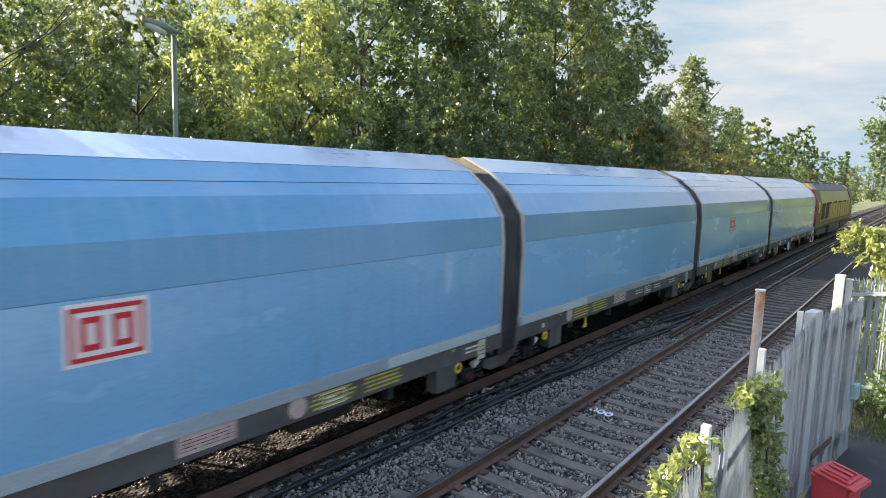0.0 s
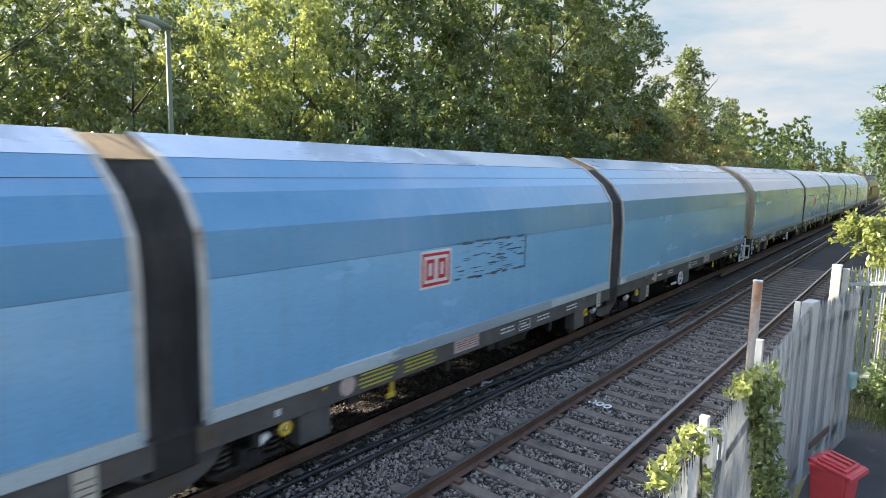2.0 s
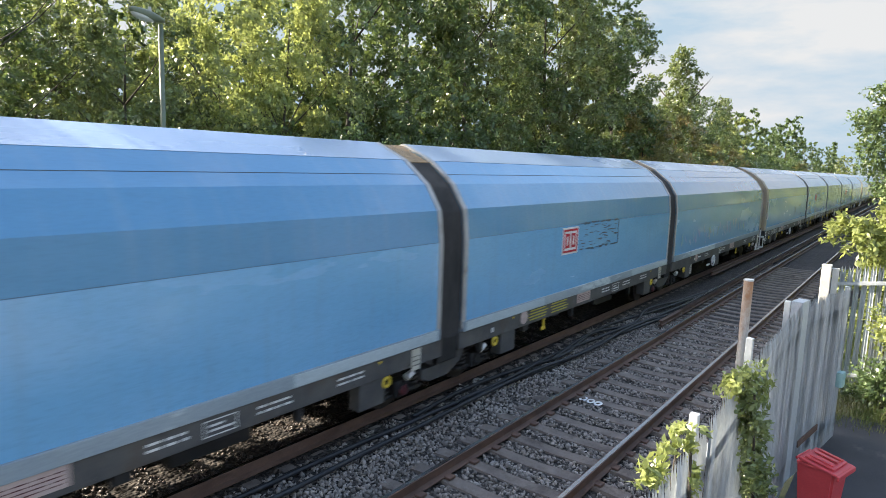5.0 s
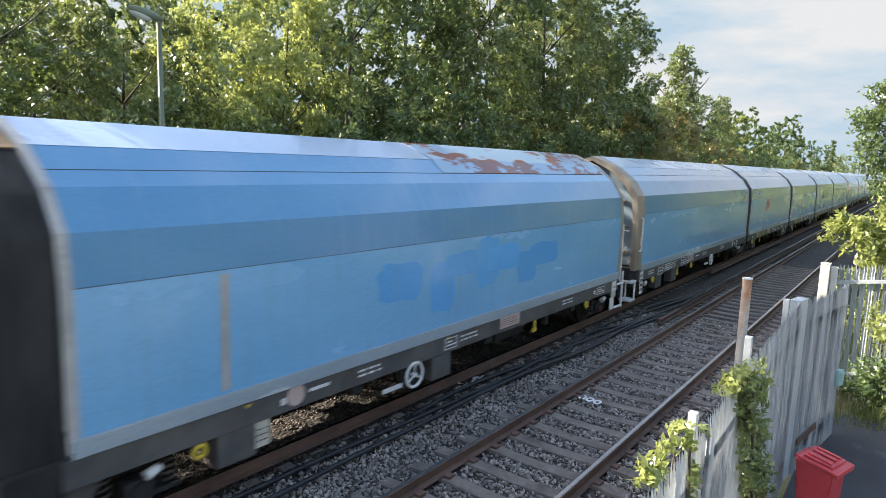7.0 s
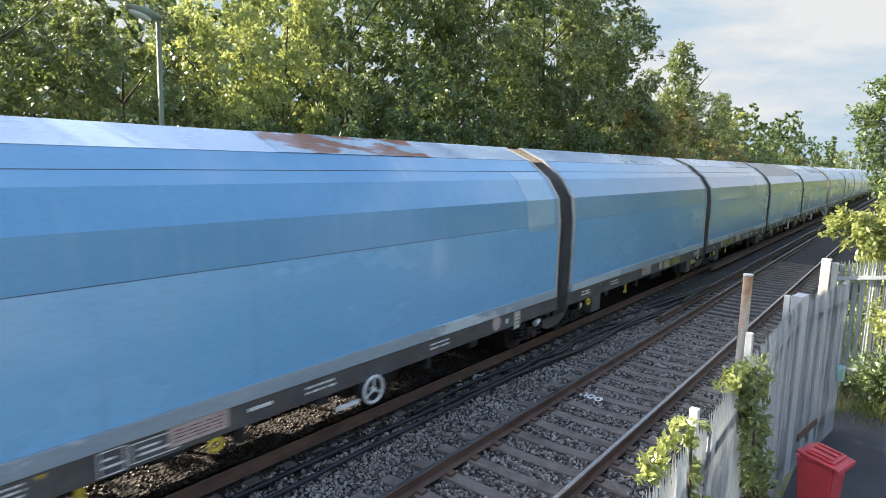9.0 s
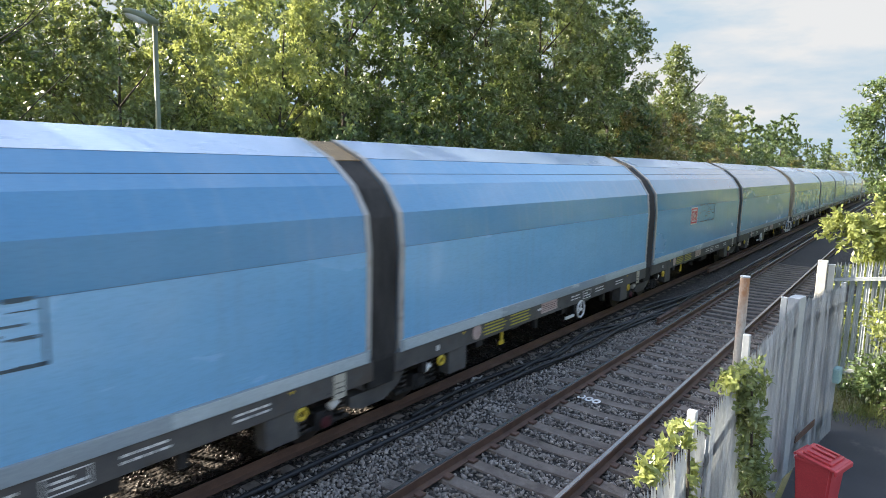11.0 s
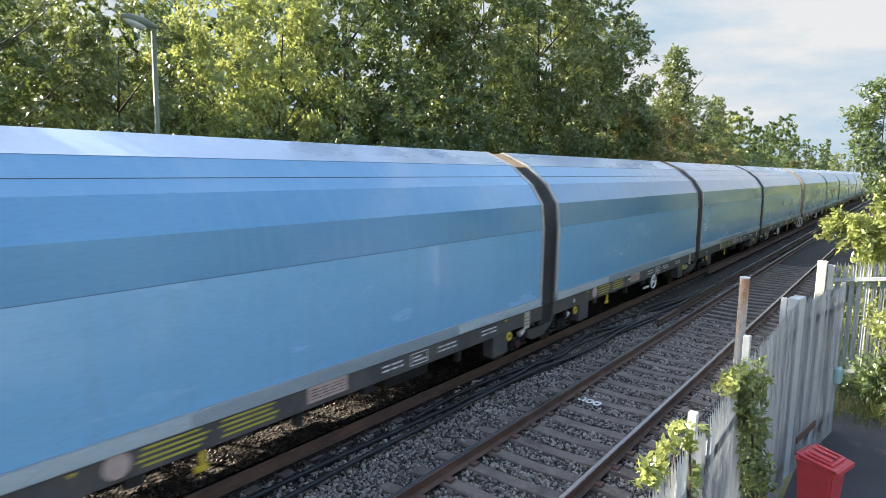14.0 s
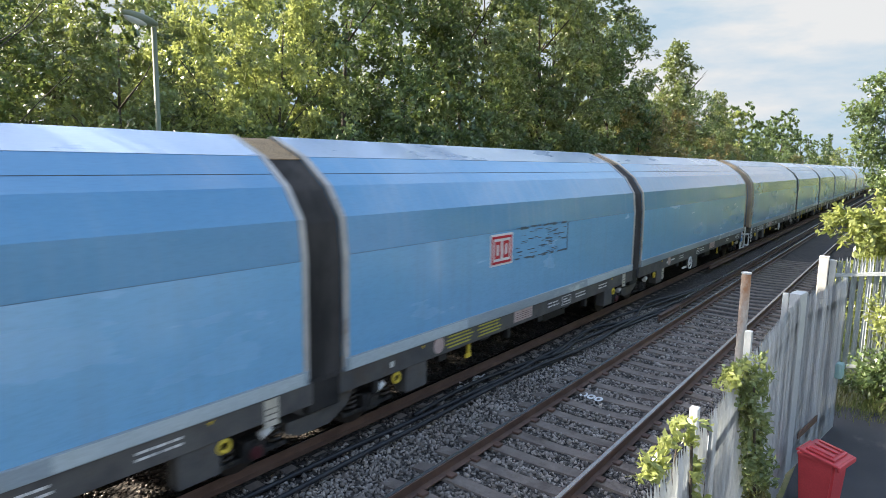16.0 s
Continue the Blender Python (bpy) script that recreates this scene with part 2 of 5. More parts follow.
BOUNCE_GROUND = worn("pale_bounce_ground", (0.36, 0.35, 0.33), (0.45, 0.44, 0.41), 0.9, 0.0, 0.6, 60, 0.2, (1, 1, 1), (0.25, 0.23, 0.2), 0.55, 0.75)
TEAL = worn("pale_teal_paint", (0.28, 0.46, 0.44), (0.36, 0.52, 0.5), 0.5, 0.0, 8, 60, 0.05)


def ballast_mat(name, a, b2):
    m, nt, b = material(name, 0.9)
    v = coords(nt)
    cell = nt.nodes.new("ShaderNodeTexVoronoi")
    cell.inputs["Scale"].default_value = 19
    nt.links.new(v, cell.inputs["Vector"])
    sep = nt.nodes.new("ShaderNodeSeparateColor")
    nt.links.new(cell.outputs["Color"], sep.inputs[0])
    col = ramp_between(nt, sep.outputs[0], a, b2, 0.1, 0.95)
    # cell borders painted near-black, as shade in the gaps between stones
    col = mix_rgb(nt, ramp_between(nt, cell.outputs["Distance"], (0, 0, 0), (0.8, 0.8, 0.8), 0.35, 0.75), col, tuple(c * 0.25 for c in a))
    col = mix_rgb(nt, 0.5, col, ramp_between(nt, noise_tex(nt, v, 0.9, 4), (0.55, 0.5, 0.46), (1.1, 1.08, 1.05), 0.35, 0.65), "MULTIPLY")
    nt.links.new(col, b.inputs["Base Color"])
    inv = nt.nodes.new("ShaderNodeMath")
    inv.operation = "SUBTRACT"
    inv.inputs[0].default_value = 1
    nt.links.new(cell.outputs["Distance"], inv.inputs[1])
    bumped(nt, b, inv.outputs[0], 0.9, 0.05)
    return m


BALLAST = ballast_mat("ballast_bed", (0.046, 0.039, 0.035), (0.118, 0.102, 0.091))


def stone_mat(name, a, b2, rough=0.85):
    m, nt, b = material(name, rough)
    geo = nt.nodes.new("ShaderNodeNewGeometry")
    col = ramp_between(nt, geo.outputs["Random Per Island"], a, b2, 0.0, 1.0)
    col = mix_rgb(nt, 0.5, col, ramp_between(nt, noise_tex(nt, coords(nt), 0.8, 4), (0.55, 0.48, 0.43), (1.1, 1.08, 1.05), 0.35, 0.65), "MULTIPLY")
    col = mix_rgb(nt, 0.4, col, ramp_between(nt, noise_tex(nt, coords(nt), 60, 3), (0.5, 0.5, 0.5), (1.2, 1.2, 1.2), 0.3, 0.7), "MULTIPLY")
    nt.links.new(col, b.inputs["Base Color"])
    return m


# brake dust plus the shade under the train, put into the stone colour
SHADE_DUST_STONES = stone_mat("shade_and_dust_stones", (0.016, 0.013, 0.011), (0.13, 0.1, 0.083), 0.4)
STONES = stone_mat("ballast_stones", (0.145, 0.13, 0.119), (0.48, 0.43, 0.388))


def leaf_mat(name, dark, light, back, accent=None, share=0.1, through_leaf=0.36):
    """Leaves: glossy face, light coming through, each leaf its own tone."""
    m = bpy.data.materials.new(name)
    m.use_nodes = True
    nt = m.node_tree
    b = nt.nodes["Principled BSDF"]
    b.inputs["Roughness"].default_value = 0.28
    geo = nt.nodes.new("ShaderNodeNewGeometry")
    col = ramp_between(nt, geo.outputs["Random Per Island"], dark, light, 0.05, 0.95)
    # the top share of leaves gets a paler colour, a painted sun glint
    glint = ramp_between(nt, geo.outputs["Random Per Island"], (0, 0, 0), (1, 1, 1), 0.8, 0.98)
    col = mix_rgb(nt, glint, col, tuple(min(0.6, c * 1.7) for c in light))
    clump = noise_tex(nt, coords(nt), 0.7, 3)
    col = mix_rgb(nt, ramp_between(nt, clump, (0, 0, 0), (0.7, 0.7, 0.7), 0.42, 0.62), col, light)
    if accent:
        patch = noise_tex(nt, coords(nt), 1.1, 3)
        col = mix_rgb(nt, ramp_between(nt, patch, (0, 0, 0), (0.85, 0.85, 0.85), 0.62 - share, 0.72 - share), col, accent)
    nt.links.new(col, b.inputs["Base Color"])
    tr, mix = nt.nodes.new("ShaderNodeBsdfTranslucent"), nt.nodes.new("ShaderNodeMixShader")
    tcol = mix_rgb(nt, 0.6, col, back)
    nt.links.new(tcol, tr.inputs["Color"])
    mix.inputs[0].default_value = through_leaf
    nt.links.new(b.outputs[0], mix.inputs[1])
    nt.links.new(tr.outputs[0], mix.inputs[2])
    nt.links.new(mix.outputs[0], nt.nodes["Material Output"].inputs["Surface"])
    return m


LEAF_DARK = leaf_mat("deep_green_leaves", (0.02, 0.04, 0.019), (0.125, 0.175, 0.068), (0.3, 0.38, 0.09), through_leaf=0.27)
LEAF_MID = leaf_mat("mid_green_leaves", (0.026, 0.048, 0.022), (0.195, 0.235, 0.1), (0.4, 0.46, 0.11), accent=(0.15, 0.125, 0.065), share=0.04, through_leaf=0.3)
LEAF_LIME = leaf_mat("yellow_green_leaves", (0.05, 0.08, 0.03), (0.3, 0.33, 0.115), (0.62, 0.67, 0.2), through_leaf=0.4)
LEAF_TAN = leaf_mat("turning_leaves", (0.07, 0.085, 0.035), (0.27, 0.26, 0.09), (0.5, 0.42, 0.13), accent=(0.34, 0.22, 0.1), share=0.12, through_leaf=0.33)
GRASS = leaf_mat("grass_blades", (0.06, 0.085, 0.025), (0.16, 0.18, 0.06), (0.3, 0.34, 0.1), accent=(0.25, 0.2, 0.1), share=0.1)


# ---------- mesh helpers ----------
def box(bm, x0, x1, y0, y1, z0, z1, bevel=0.0):
    r = bmesh.ops.create_cube(bm, size=1, matrix=Matrix.Translation(((x0 + x1) / 2, (y0 + y1) / 2, (z0 + z1) / 2)) @ Matrix.Diagonal((x1 - x0, y1 - y0, z1 - z0, 1)))
    if bevel:
        edges = list({e for v in r["verts"] for e in v.link_edges})
        bmesh.ops.bevel(bm, geom=edges, offset=bevel, segments=2, affect="EDGES", profile=0.6)
    return bm


def boxed(*args, bevel=0.0):
    return box(bmesh.new(), *args, bevel=bevel)


def prism(bm, profile, y0, y1):
    """A closed outline of (x, z) points drawn out along y."""
    a, b = [bm.verts.new((x, y0, z)) for x, z in profile], [bm.verts.new((x, y1, z)) for x, z in profile]
    n = len(profile)
    for i in range(n):
        bm.faces.new((a[i], a[(i + 1) % n], b[(i + 1) % n], b[i]))
    bm.faces.new(a[::-1])
    bm.faces.new(b)
    bmesh.ops.recalc_face_normals(bm, faces=bm.faces)
    return bm


def ribbon(bm, outer, inner, y0, y1):
    """An open arch, from outer to inner outline, drawn out along y."""
    rows = [[bm.verts.new((x, y, z)) for x, z in line] for line, y in ((outer, y0), (outer, y1), (inner, y1), (inner, y0))]
    for r in range(4):
        for i in range(len(outer) - 1):
            bm.faces.new((rows[r][i], rows[r][i + 1], rows[(r + 1) % 4][i + 1], rows[(r + 1) % 4][i]))
    for i in (0, len(outer) - 1):
        bm.faces.new([rows[r][i] for r in range(4)])
    bmesh.ops.recalc_face_normals(bm, faces=bm.faces)
    return bm


def rod(bm, a, b, r, r2=None, seg=10):
    a, b = Vector(a), Vector(b)
    m = Matrix.Translation((a + b) / 2) @ (b - a).to_track_quat("Z", "Y").to_matrix().to_4x4()
    bmesh.ops.create_cone(bm, cap_ends=True, segments=seg, radius1=r, radius2=r if r2 is None else r2, depth=(b - a).length, matrix=m)
    return bm


def torus(bm, centre, major, minor, axis="X", seg=24, sub=8):
    rings = []
    for i in range(seg):
        u = 2 * math.pi * i / seg
        ring = []
        for j in range(sub):
            w = 2 * math.pi * j / sub
            r, o = major + minor * math.cos(w), minor * math.sin(w)
            p = (o, r * math.cos(u), r * math.sin(u)) if axis == "X" else (r * math.cos(u), r * math.sin(u), o)
            ring.append(bm.verts.new(Vector(centre) + Vector(p)))
        rings.append(ring)
    for i in range(seg):
        for j in range(sub):
            bm.faces.new((rings[i][j], rings[(i + 1) % seg][j], rings[(i + 1) % seg][(j + 1) % sub], rings[i][(j + 1) % sub]))
    bmesh.ops.recalc_face_normals(bm, faces=bm.faces)
    return bm


def mesh_of(name, bm, mat, smooth=False):
    me = bpy.data.meshes.new(name)
    bm.to_mesh(me)
    bm.free()
    me.materials.append(mat)
    if smooth:
        me.polygons.foreach_set("use_smooth", [True] * len(me.polygons))
    return me


def part(name, bm, mat, parent, label="", smooth=False):
    ob = new(name, mesh_of(name, bm, mat, smooth))
    ob.parent = parent
    if label:
        ob["label"] = label
    return ob


def thing(name, label, category, group="", at=None):
    ob = new(name)
    ob.empty_display_size = 0.2
    if at is not None:
        ob.matrix_basis = at
    return tagged(ob, label, category, group)


def raw_mesh(name, verts, faces, mat):
    """A mesh of many alike faces from arrays."""
    me = bpy.data.meshes.new(name)
    n, k = faces.shape
    me.vertices.add(len(verts))
    me.vertices.foreach_set("co", np.asarray(verts, np.float32).ravel())
    me.loops.add(n * k)
    me.loops.foreach_set("vertex_index", np.asarray(faces, np.int32).ravel())
    me.polygons.add(n)
    me.polygons.foreach_set("loop_start", np.arange(n, dtype=np.int32) * k)
    me.update(calc_edges=True)
    me.materials.append(mat)
    return me


# ---------- the lines ----------
NEAR_L, NEAR_R = -4.36, -2.855
FAR_R, FAR_L = -6.17, -7.675
FAR_MID = (FAR_R + FAR_L) / 2
Y_END = 420.0

ground = tagged(new("ground", mesh_of("ground", boxed(-700, 700, -300, 1200, -1.2, -0.42), SOIL)), "dry grassy soil around the railway", "ground", kind="structure")

# ballast bed: a low bank under both lines, with shoulders
bed = bmesh.new()
prism(bed, [(-10.2, -0.5), (-9.2, -0.24), (-8.2, -0.215), (-2.0, -0.215), (-1.55, -0.24), (-1.25, -0.36), (-1.2, -0.5)], -60, Y_END)
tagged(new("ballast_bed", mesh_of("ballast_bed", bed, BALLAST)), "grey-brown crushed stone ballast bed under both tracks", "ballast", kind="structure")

RAIL_PROFILE = [(-0.07, -0.16), (0.07, -0.16), (0.07, -0.148), (0.012, -0.125), (0.01, -0.045), (0.036, -0.03), (0.036, -0.004), (0.028, -0.0005),
                (-0.028, -0.0005), (-0.036, -0.004), (-0.036, -0.03), (-0.01, -0.045), (-0.012, -0.125), (-0.07, -0.148)]
rail_mesh = mesh_of("rail", prism(bmesh.new(), RAIL_PROFILE, -60, Y_END), RAIL_SIDE)
head_mesh = mesh_of("rail_head", boxed(-0.026, 0.026, -60, Y_END, -0.003, 0.004), RAIL_TOP)


def track(label, xs):
    line = tagged(thing("railway_track", label, "track"), group="railway tracks")
    for x in xs:
        rail = new("rail", rail_mesh)
        rail.parent, rail.location = line, (x, 0, 0)
        head = new("rail_head", head_mesh)
        head.parent = rail
        head["label"] = "polished steel running surface"
    return line


near_track = track("empty railway track with shiny rails on concrete sleepers", (NEAR_L, NEAR_R))
far_track = track("railway track beneath the passing train", (FAR_L, FAR_R))

# sleepers: concrete, dipped in the middle, tops just clear of the ballast
sl = bmesh.new()
half = [(-1.25, -0.19), (-0.85, -0.165), (-0.45, -0.185), (0, -0.2), (0.45, -0.185), (0.85, -0.165), (1.25, -0.19)]
for y0, y1, dz in ((-0.125, 0.125, 0),):
    top = [[sl.verts.new((x, y * (0.8 if i else 1.0), z - (0.09 if not i else 0))) for x, z in half] for i, y in ((0, y0), (1, y0), (1, y1), (0, y1))]
    for r in range(3):
        for i in range(len(half) - 1):
            sl.faces.new((top[r][i], top[r][i + 1], top[r + 1][i + 1], top[r + 1][i]))
    for i in (0, len(half) - 1):
        sl.faces.new([top[r][i] for r in range(4)])
bmesh.ops.recalc_face_normals(sl, faces=sl.faces)
sleeper_mesh = mesh_of("sleeper", sl, SLEEPER)
clip_mesh = mesh_of("rail_clip", boxed(-0.055, 0.055, -0.06, 0.06, -0.172, -0.135, bevel=0.012), RAIL_SIDE)
SLEEPER_STEP, SLEEPER_START = 0.538, 3.21
near_mid = (NEAR_L + NEAR_R) / 2
for i in range(-4, 50):
    y = SLEEPER_START + i * SLEEPER_STEP + random.uniform(-0.015, 0.015)
    for line, mid in ((near_track, near_mid), (far_track, FAR_MID)):
        if mid == FAR_MID and i > 60:
            continue
        s = new("sleeper", sleeper_mesh)
        s.parent, s.location, s.rotation_euler = line, (mid, y, random.uniform(-0.004, 0.004) - (0.045 if mid == FAR_MID else 0)), (0, 0, random.uniform(-0.008, 0.008))
        if i < 34 and mid == near_mid:
            for dx in (NEAR_L - mid - 0.1, NEAR_L - mid + 0.1, NEAR_R - mid - 0.1, NEAR_R - mid + 0.1):
                c = new("rail_clip", clip_mesh)
                c.parent, c.location = s, (dx, 0, 0)

# conductor rail on insulators beside the empty line, its end ramped down
third = thing("conductor_rail", "raised steel conductor rail on white insulators beside the track", "rail")
cr = bmesh.new()
prof = [(-0.04, 0.0), (0.04, 0.0), (0.045, 0.03), (0.015, 0.05), (0.015, 0.1), (0.045, 0.115), (0.045, 0.15), (-0.045, 0.15), (-0.045, 0.115), (-0.015, 0.1), (-0.015, 0.05), (-0.045, 0.03)]
prism(cr, prof, 15.4, Y_END)
for v in cr.verts:
    v.co.x += NEAR_L - 0.42
    v.co.z += -0.055 if v.co.y > 16 else -0.15
part("rail", cr, RAIL_SIDE, third)
part("rail_head", boxed(NEAR_L - 0.46, NEAR_L - 0.38, 17.0, Y_END, 0.094, 0.1), RAIL_TOP, third)
for i in range(24):
    part("insulator", rod(bmesh.new(), (NEAR_L - 0.42, 17 + i * 2.6, -0.2), (NEAR_L - 0.42, 17 + i * 2.6, -0.04), 0.07, 0.045), SLEEPER, third)
far_third = thing("conductor_rail", "dark conductor rail beside the far track", "rail")
cr = prism(bmesh.new(), prof, 24.0, Y_END)
for v in cr.verts:
    v.co.x += FAR_R + 0.42
    v.co.z -= 0.055
part("rail", cr, RAIL_SIDE, far_third)


def cable(pts, r, label):
    cu = bpy.data.curves.new("cable", "CURVE")
    cu.dimensions, cu.bevel_depth, cu.bevel_resolution = "3D", r, 2
    sp = cu.splines.new("BEZIER")
    sp.bezier_points.add(len(pts) - 1)
    for bp, p in zip(sp.bezier_points, pts):
        bp.co, bp.handle_left_type, bp.handle_right_type = p, "AUTO", "AUTO"
    cu.materials.append(CABLE)
    return tagged(new("cable", cu), label, "cable", "power cables along the ballast")


CABLE_RUNS = [
    [(-5.86, 2.0), (-5.79, 4.17), (-5.72, 5.45), (-5.68, 6.54), (-5.63, 7.87), (-5.48, 9.39), (-5.28, 11.29), (-5.3, 13.5), (-5.1, 15.6), (-4.9, 17.6)],
    [(-5.62, 8.0), (-5.56, 9.5), (-5.62, 11.2), (-5.5, 13.0), (-5.3, 15.0), (-4.9, 17.0)],
    [(-5.5, 2.0), (-5.42, 4.3), (-5.42, 5.55), (-5.44, 6.9), (-5.42, 8.37), (-5.39, 10.07), (-5.18, 12.15), (-5.25, 14.2), (-5.12, 16.2), (-5.0, 18.2)],
    [(-5.78, 7.0), (-5.84, 8.4), (-5.74, 10.0), (-5.5, 11.4), (-5.7, 13.0), (-5.8, 14.6), (-5.5, 17.0), (-5.1, 20.5)],
    [(-5.5, 11.0), (-5.7, 13.5), (-5.4, 15.0), (-5.65, 17.0), (-5.35, 19.0), (-5.1, 22.0)],
]
for k, run in enumerate(CABLE_RUNS):
    cable([(x + random.uniform(-0.02, 0.02), y, -0.155 + 0.022 * (k % 3) + random.uniform(0, 0.02)) for x, y in run], 0.033, "thick black power cable lying on the ballast")

# painted mark in the four-foot of the empty line
mark = thing("painted_mark", "white painted mark across the ballast between sleepers", "paint mark")
for i, (x, y) in enumerate(((-4.16, 9.6), (-4.02, 9.58), (-3.88, 9.56))):
    b = torus(bmesh.new(), (0, 0, 0), 0.05, 0.02, axis="Z", seg=14, sub=6)
    bmesh.ops.transform(b, matrix=Matrix.Translation((x, y, -0.185)) @ Matrix.Diagonal((1.0, 1.5, 0.5, 1)), verts=b.verts)
    part("stroke", b, WHITE, mark)

# loose ballast stones near the camera, a thin litter over the bed
def stones(name, label, n, x0, x1, y0, y1, skip=(), mat=None):
    rs = np.random.RandomState(7 + n)
    base = np.array([(1, 0, 0), (-1, 0, 0), (0, 1, 0), (0, -1, 0), (0, 0, 1), (0, 0, -1)], float)
    tri = np.array([(0, 2, 4), (2, 1, 4), (1, 3, 4), (3, 0, 4), (2, 0, 5), (1, 2, 5), (3, 1, 5), (0, 3, 5)])
    p = np.column_stack([rs.uniform(x0, x1, n), y0 + (y1 - y0) * rs.uniform(0, 1, n) ** 1.35, rs.uniform(-0.235, -0.19, n)])
    keep = np.ones(n, bool)
    for a, b in skip:
        keep &= ~((p[:, 0] > a) & (p[:, 0] < b))
    for mid in (near_mid, FAR_MID):
        phase = np.abs(((p[:, 1] - SLEEPER_START) / SLEEPER_STEP + 0.5) % 1 - 0.5) * SLEEPER_STEP
        keep &= ~((np.abs(p[:, 0] - mid) < 1.2) & (phase < 0.13))
    p = p[keep]
    n = len(p)
    size = rs.uniform(0.013, 0.028, (n, 1, 1)) * rs.uniform(0.6, 1.3, (n, 1, 3))
    jit = base[None] + rs.uniform(-0.35, 0.35, (n, 6, 3))
    q = rs.normal(size=(n, 4))
    q /= np.linalg.norm(q, axis=1)[:, None]
    w, x, y, z = q.T
    rot = np.stack([np.stack([1 - 2 * (y * y + z * z), 2 * (x * y - z * w), 2 * (x * z + y * w)], -1),
                    np.stack([2 * (x * y + z * w), 1 - 2 * (x * x + z * z), 2 * (y * z - x * w)], -1),
                    np.stack([2 * (x * z - y * w), 2 * (y * z + x * w), 1 - 2 * (x * x + y * y)], -1)], 1)
    verts = np.einsum("nij,nkj->nki", rot, jit * size * 1.35) + p[:, None, :]
    faces = tri[None] + (np.arange(n) * 6)[:, None, None]
    ob = new(name, raw_mesh(name, verts.reshape(-1, 3), faces.reshape(-1, 3), mat or STONES))
    return tagged(ob, label, "ballast", kind="stuff")


stones("ballast_stones", "loose angular grey ballast stones", 47000, -6.0, -1.3, 1.5, 17.0, skip=((NEAR_L - 0.08, NEAR_L + 0.08), (NEAR_R - 0.08, NEAR_R + 0.08), (FAR_R - 0.08, FAR_R + 0.08)))

# stones and strip under the train, its shade painted in with the brake dust
stones("ballast_stones", "ballast stones under the far track, dark with brake dust and painted shade", 15000, -8.6, -6.0, 1.5, 15.0, skip=((FAR_R - 0.08, FAR_R + 0.08),), mat=SHADE_DUST_STONES)
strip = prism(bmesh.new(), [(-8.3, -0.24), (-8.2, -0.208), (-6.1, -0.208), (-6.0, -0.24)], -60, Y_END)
tagged(new("ballast_bed", mesh_of("ballast_bed", strip, ballast_mat("shade_and_dust_bed", (0.022, 0.017, 0.014), (0.075, 0.06, 0.05)))), "ballast under the far track, dark with brake dust and painted shade", "ballast", kind="structure")

# scraps of torn pale plastic beside the far rail
scraps = thing("litter", "torn scraps of pale plastic on the ballast", "litter", at=pose(-6.0, 8.85, -0.19))
for k in range(9):
    r, bm = random.Random(90 + k), bmesh.new()
    ring = [bm.verts.new((r.uniform(0.02, 0.07) * math.cos(i * 0.9), r.uniform(0.03, 0.1) * math.sin(i * 0.9), r.uniform(0.0, 0.05))) for i in range(7)]
    top = bm.verts.new((0, 0, r.uniform(0.02, 0.06)))
    for i in range(7):
        bm.faces.new((ring[i], ring[(i + 1) % 7], top))
    bmesh.ops.solidify(bm, geom=bm.faces[:], thickness=0.003)
    piece = part("scrap", bm, WHITE, scraps)
    piece.location = (r.uniform(-0.14, 0.14), r.uniform(-0.4, 0.4), 0)


# ---------- the train ----------
PROFILE = [(1.35, 1.21), (1.35, 2.54), (1.295, 3.01), (1.05, 3.385), (0.6, 3.74), (0.0, 4.0), (-0.6, 3.74), (-1.05, 3.385), (-1.295, 3.01), (-1.35, 2.54), (-1.35, 1.21)]


def inset(d, low=None):
    out = [(x * (1 - d / 1.35), z - d * 0.9 if 1.3 < z else z) for x, z in PROFILE]
    if low is not None:
        out[0], out[-1] = (out[0][0], low), (out[-1][0], low)
    return out


def outset(d, low=None):
    return inset(-d, low)


def bars(x, y0, y1, z0, z1, rows, seed, gap=0.35):
    """Unreadable stencilled lines as thin bars."""
    r, bm = random.Random(seed), bmesh.new()
    h = (z1 - z0) / rows
    for i in range(rows):
        y, z = y0, z0 + i * h
        while y < y1 - 0.02:
            w = min(r.uniform(0.04, 0.16), y1 - y)
            box(bm, x, x + 0.004, y, y + w, z, z + h * (1 - gap))
            y += w + r.uniform(0.015, 0.05)
    return bm


def outline_bm(ww, hh):
    """A stencilled box: thin outline and two unreadable lines."""
    bm = boxed(0, 0.004, -ww, ww, -hh, -hh + 0.012)
    box(bm, 0, 0.004, -ww, ww, hh - 0.012, hh)
    for y in (-ww, ww - 0.012):
        box(bm, 0, 0.004, y, y + 0.012, -hh, hh)
    for z in (-0.3, 0.3):
        box(bm, 0, 0.004, -ww * 0.7, ww * (0.5 - z), hh * z - 0.012, hh * z + 0.012)
    return bm


def lines_bm(s):
    """Four long unreadable lines of stencil writing."""
    bm = bmesh.new()
    for i in range(4):
        box(bm, 0, 0.004, -0.38 + 0.03 * ((i + s) % 3), 0.38 - 0.05 * ((2 * i + s) % 3), -0.1 + 0.056 * i, -0.1 + 0.056 * i + 0.024)
    return bm


SHARED = {}


def shared(key, build, mat, smooth=False):
    """One mesh for all alike parts of the train."""
    if key not in SHARED:
        SHARED[key] = mesh_of(key.split(":")[0], build(), mat, smooth)
    return SHARED[key]


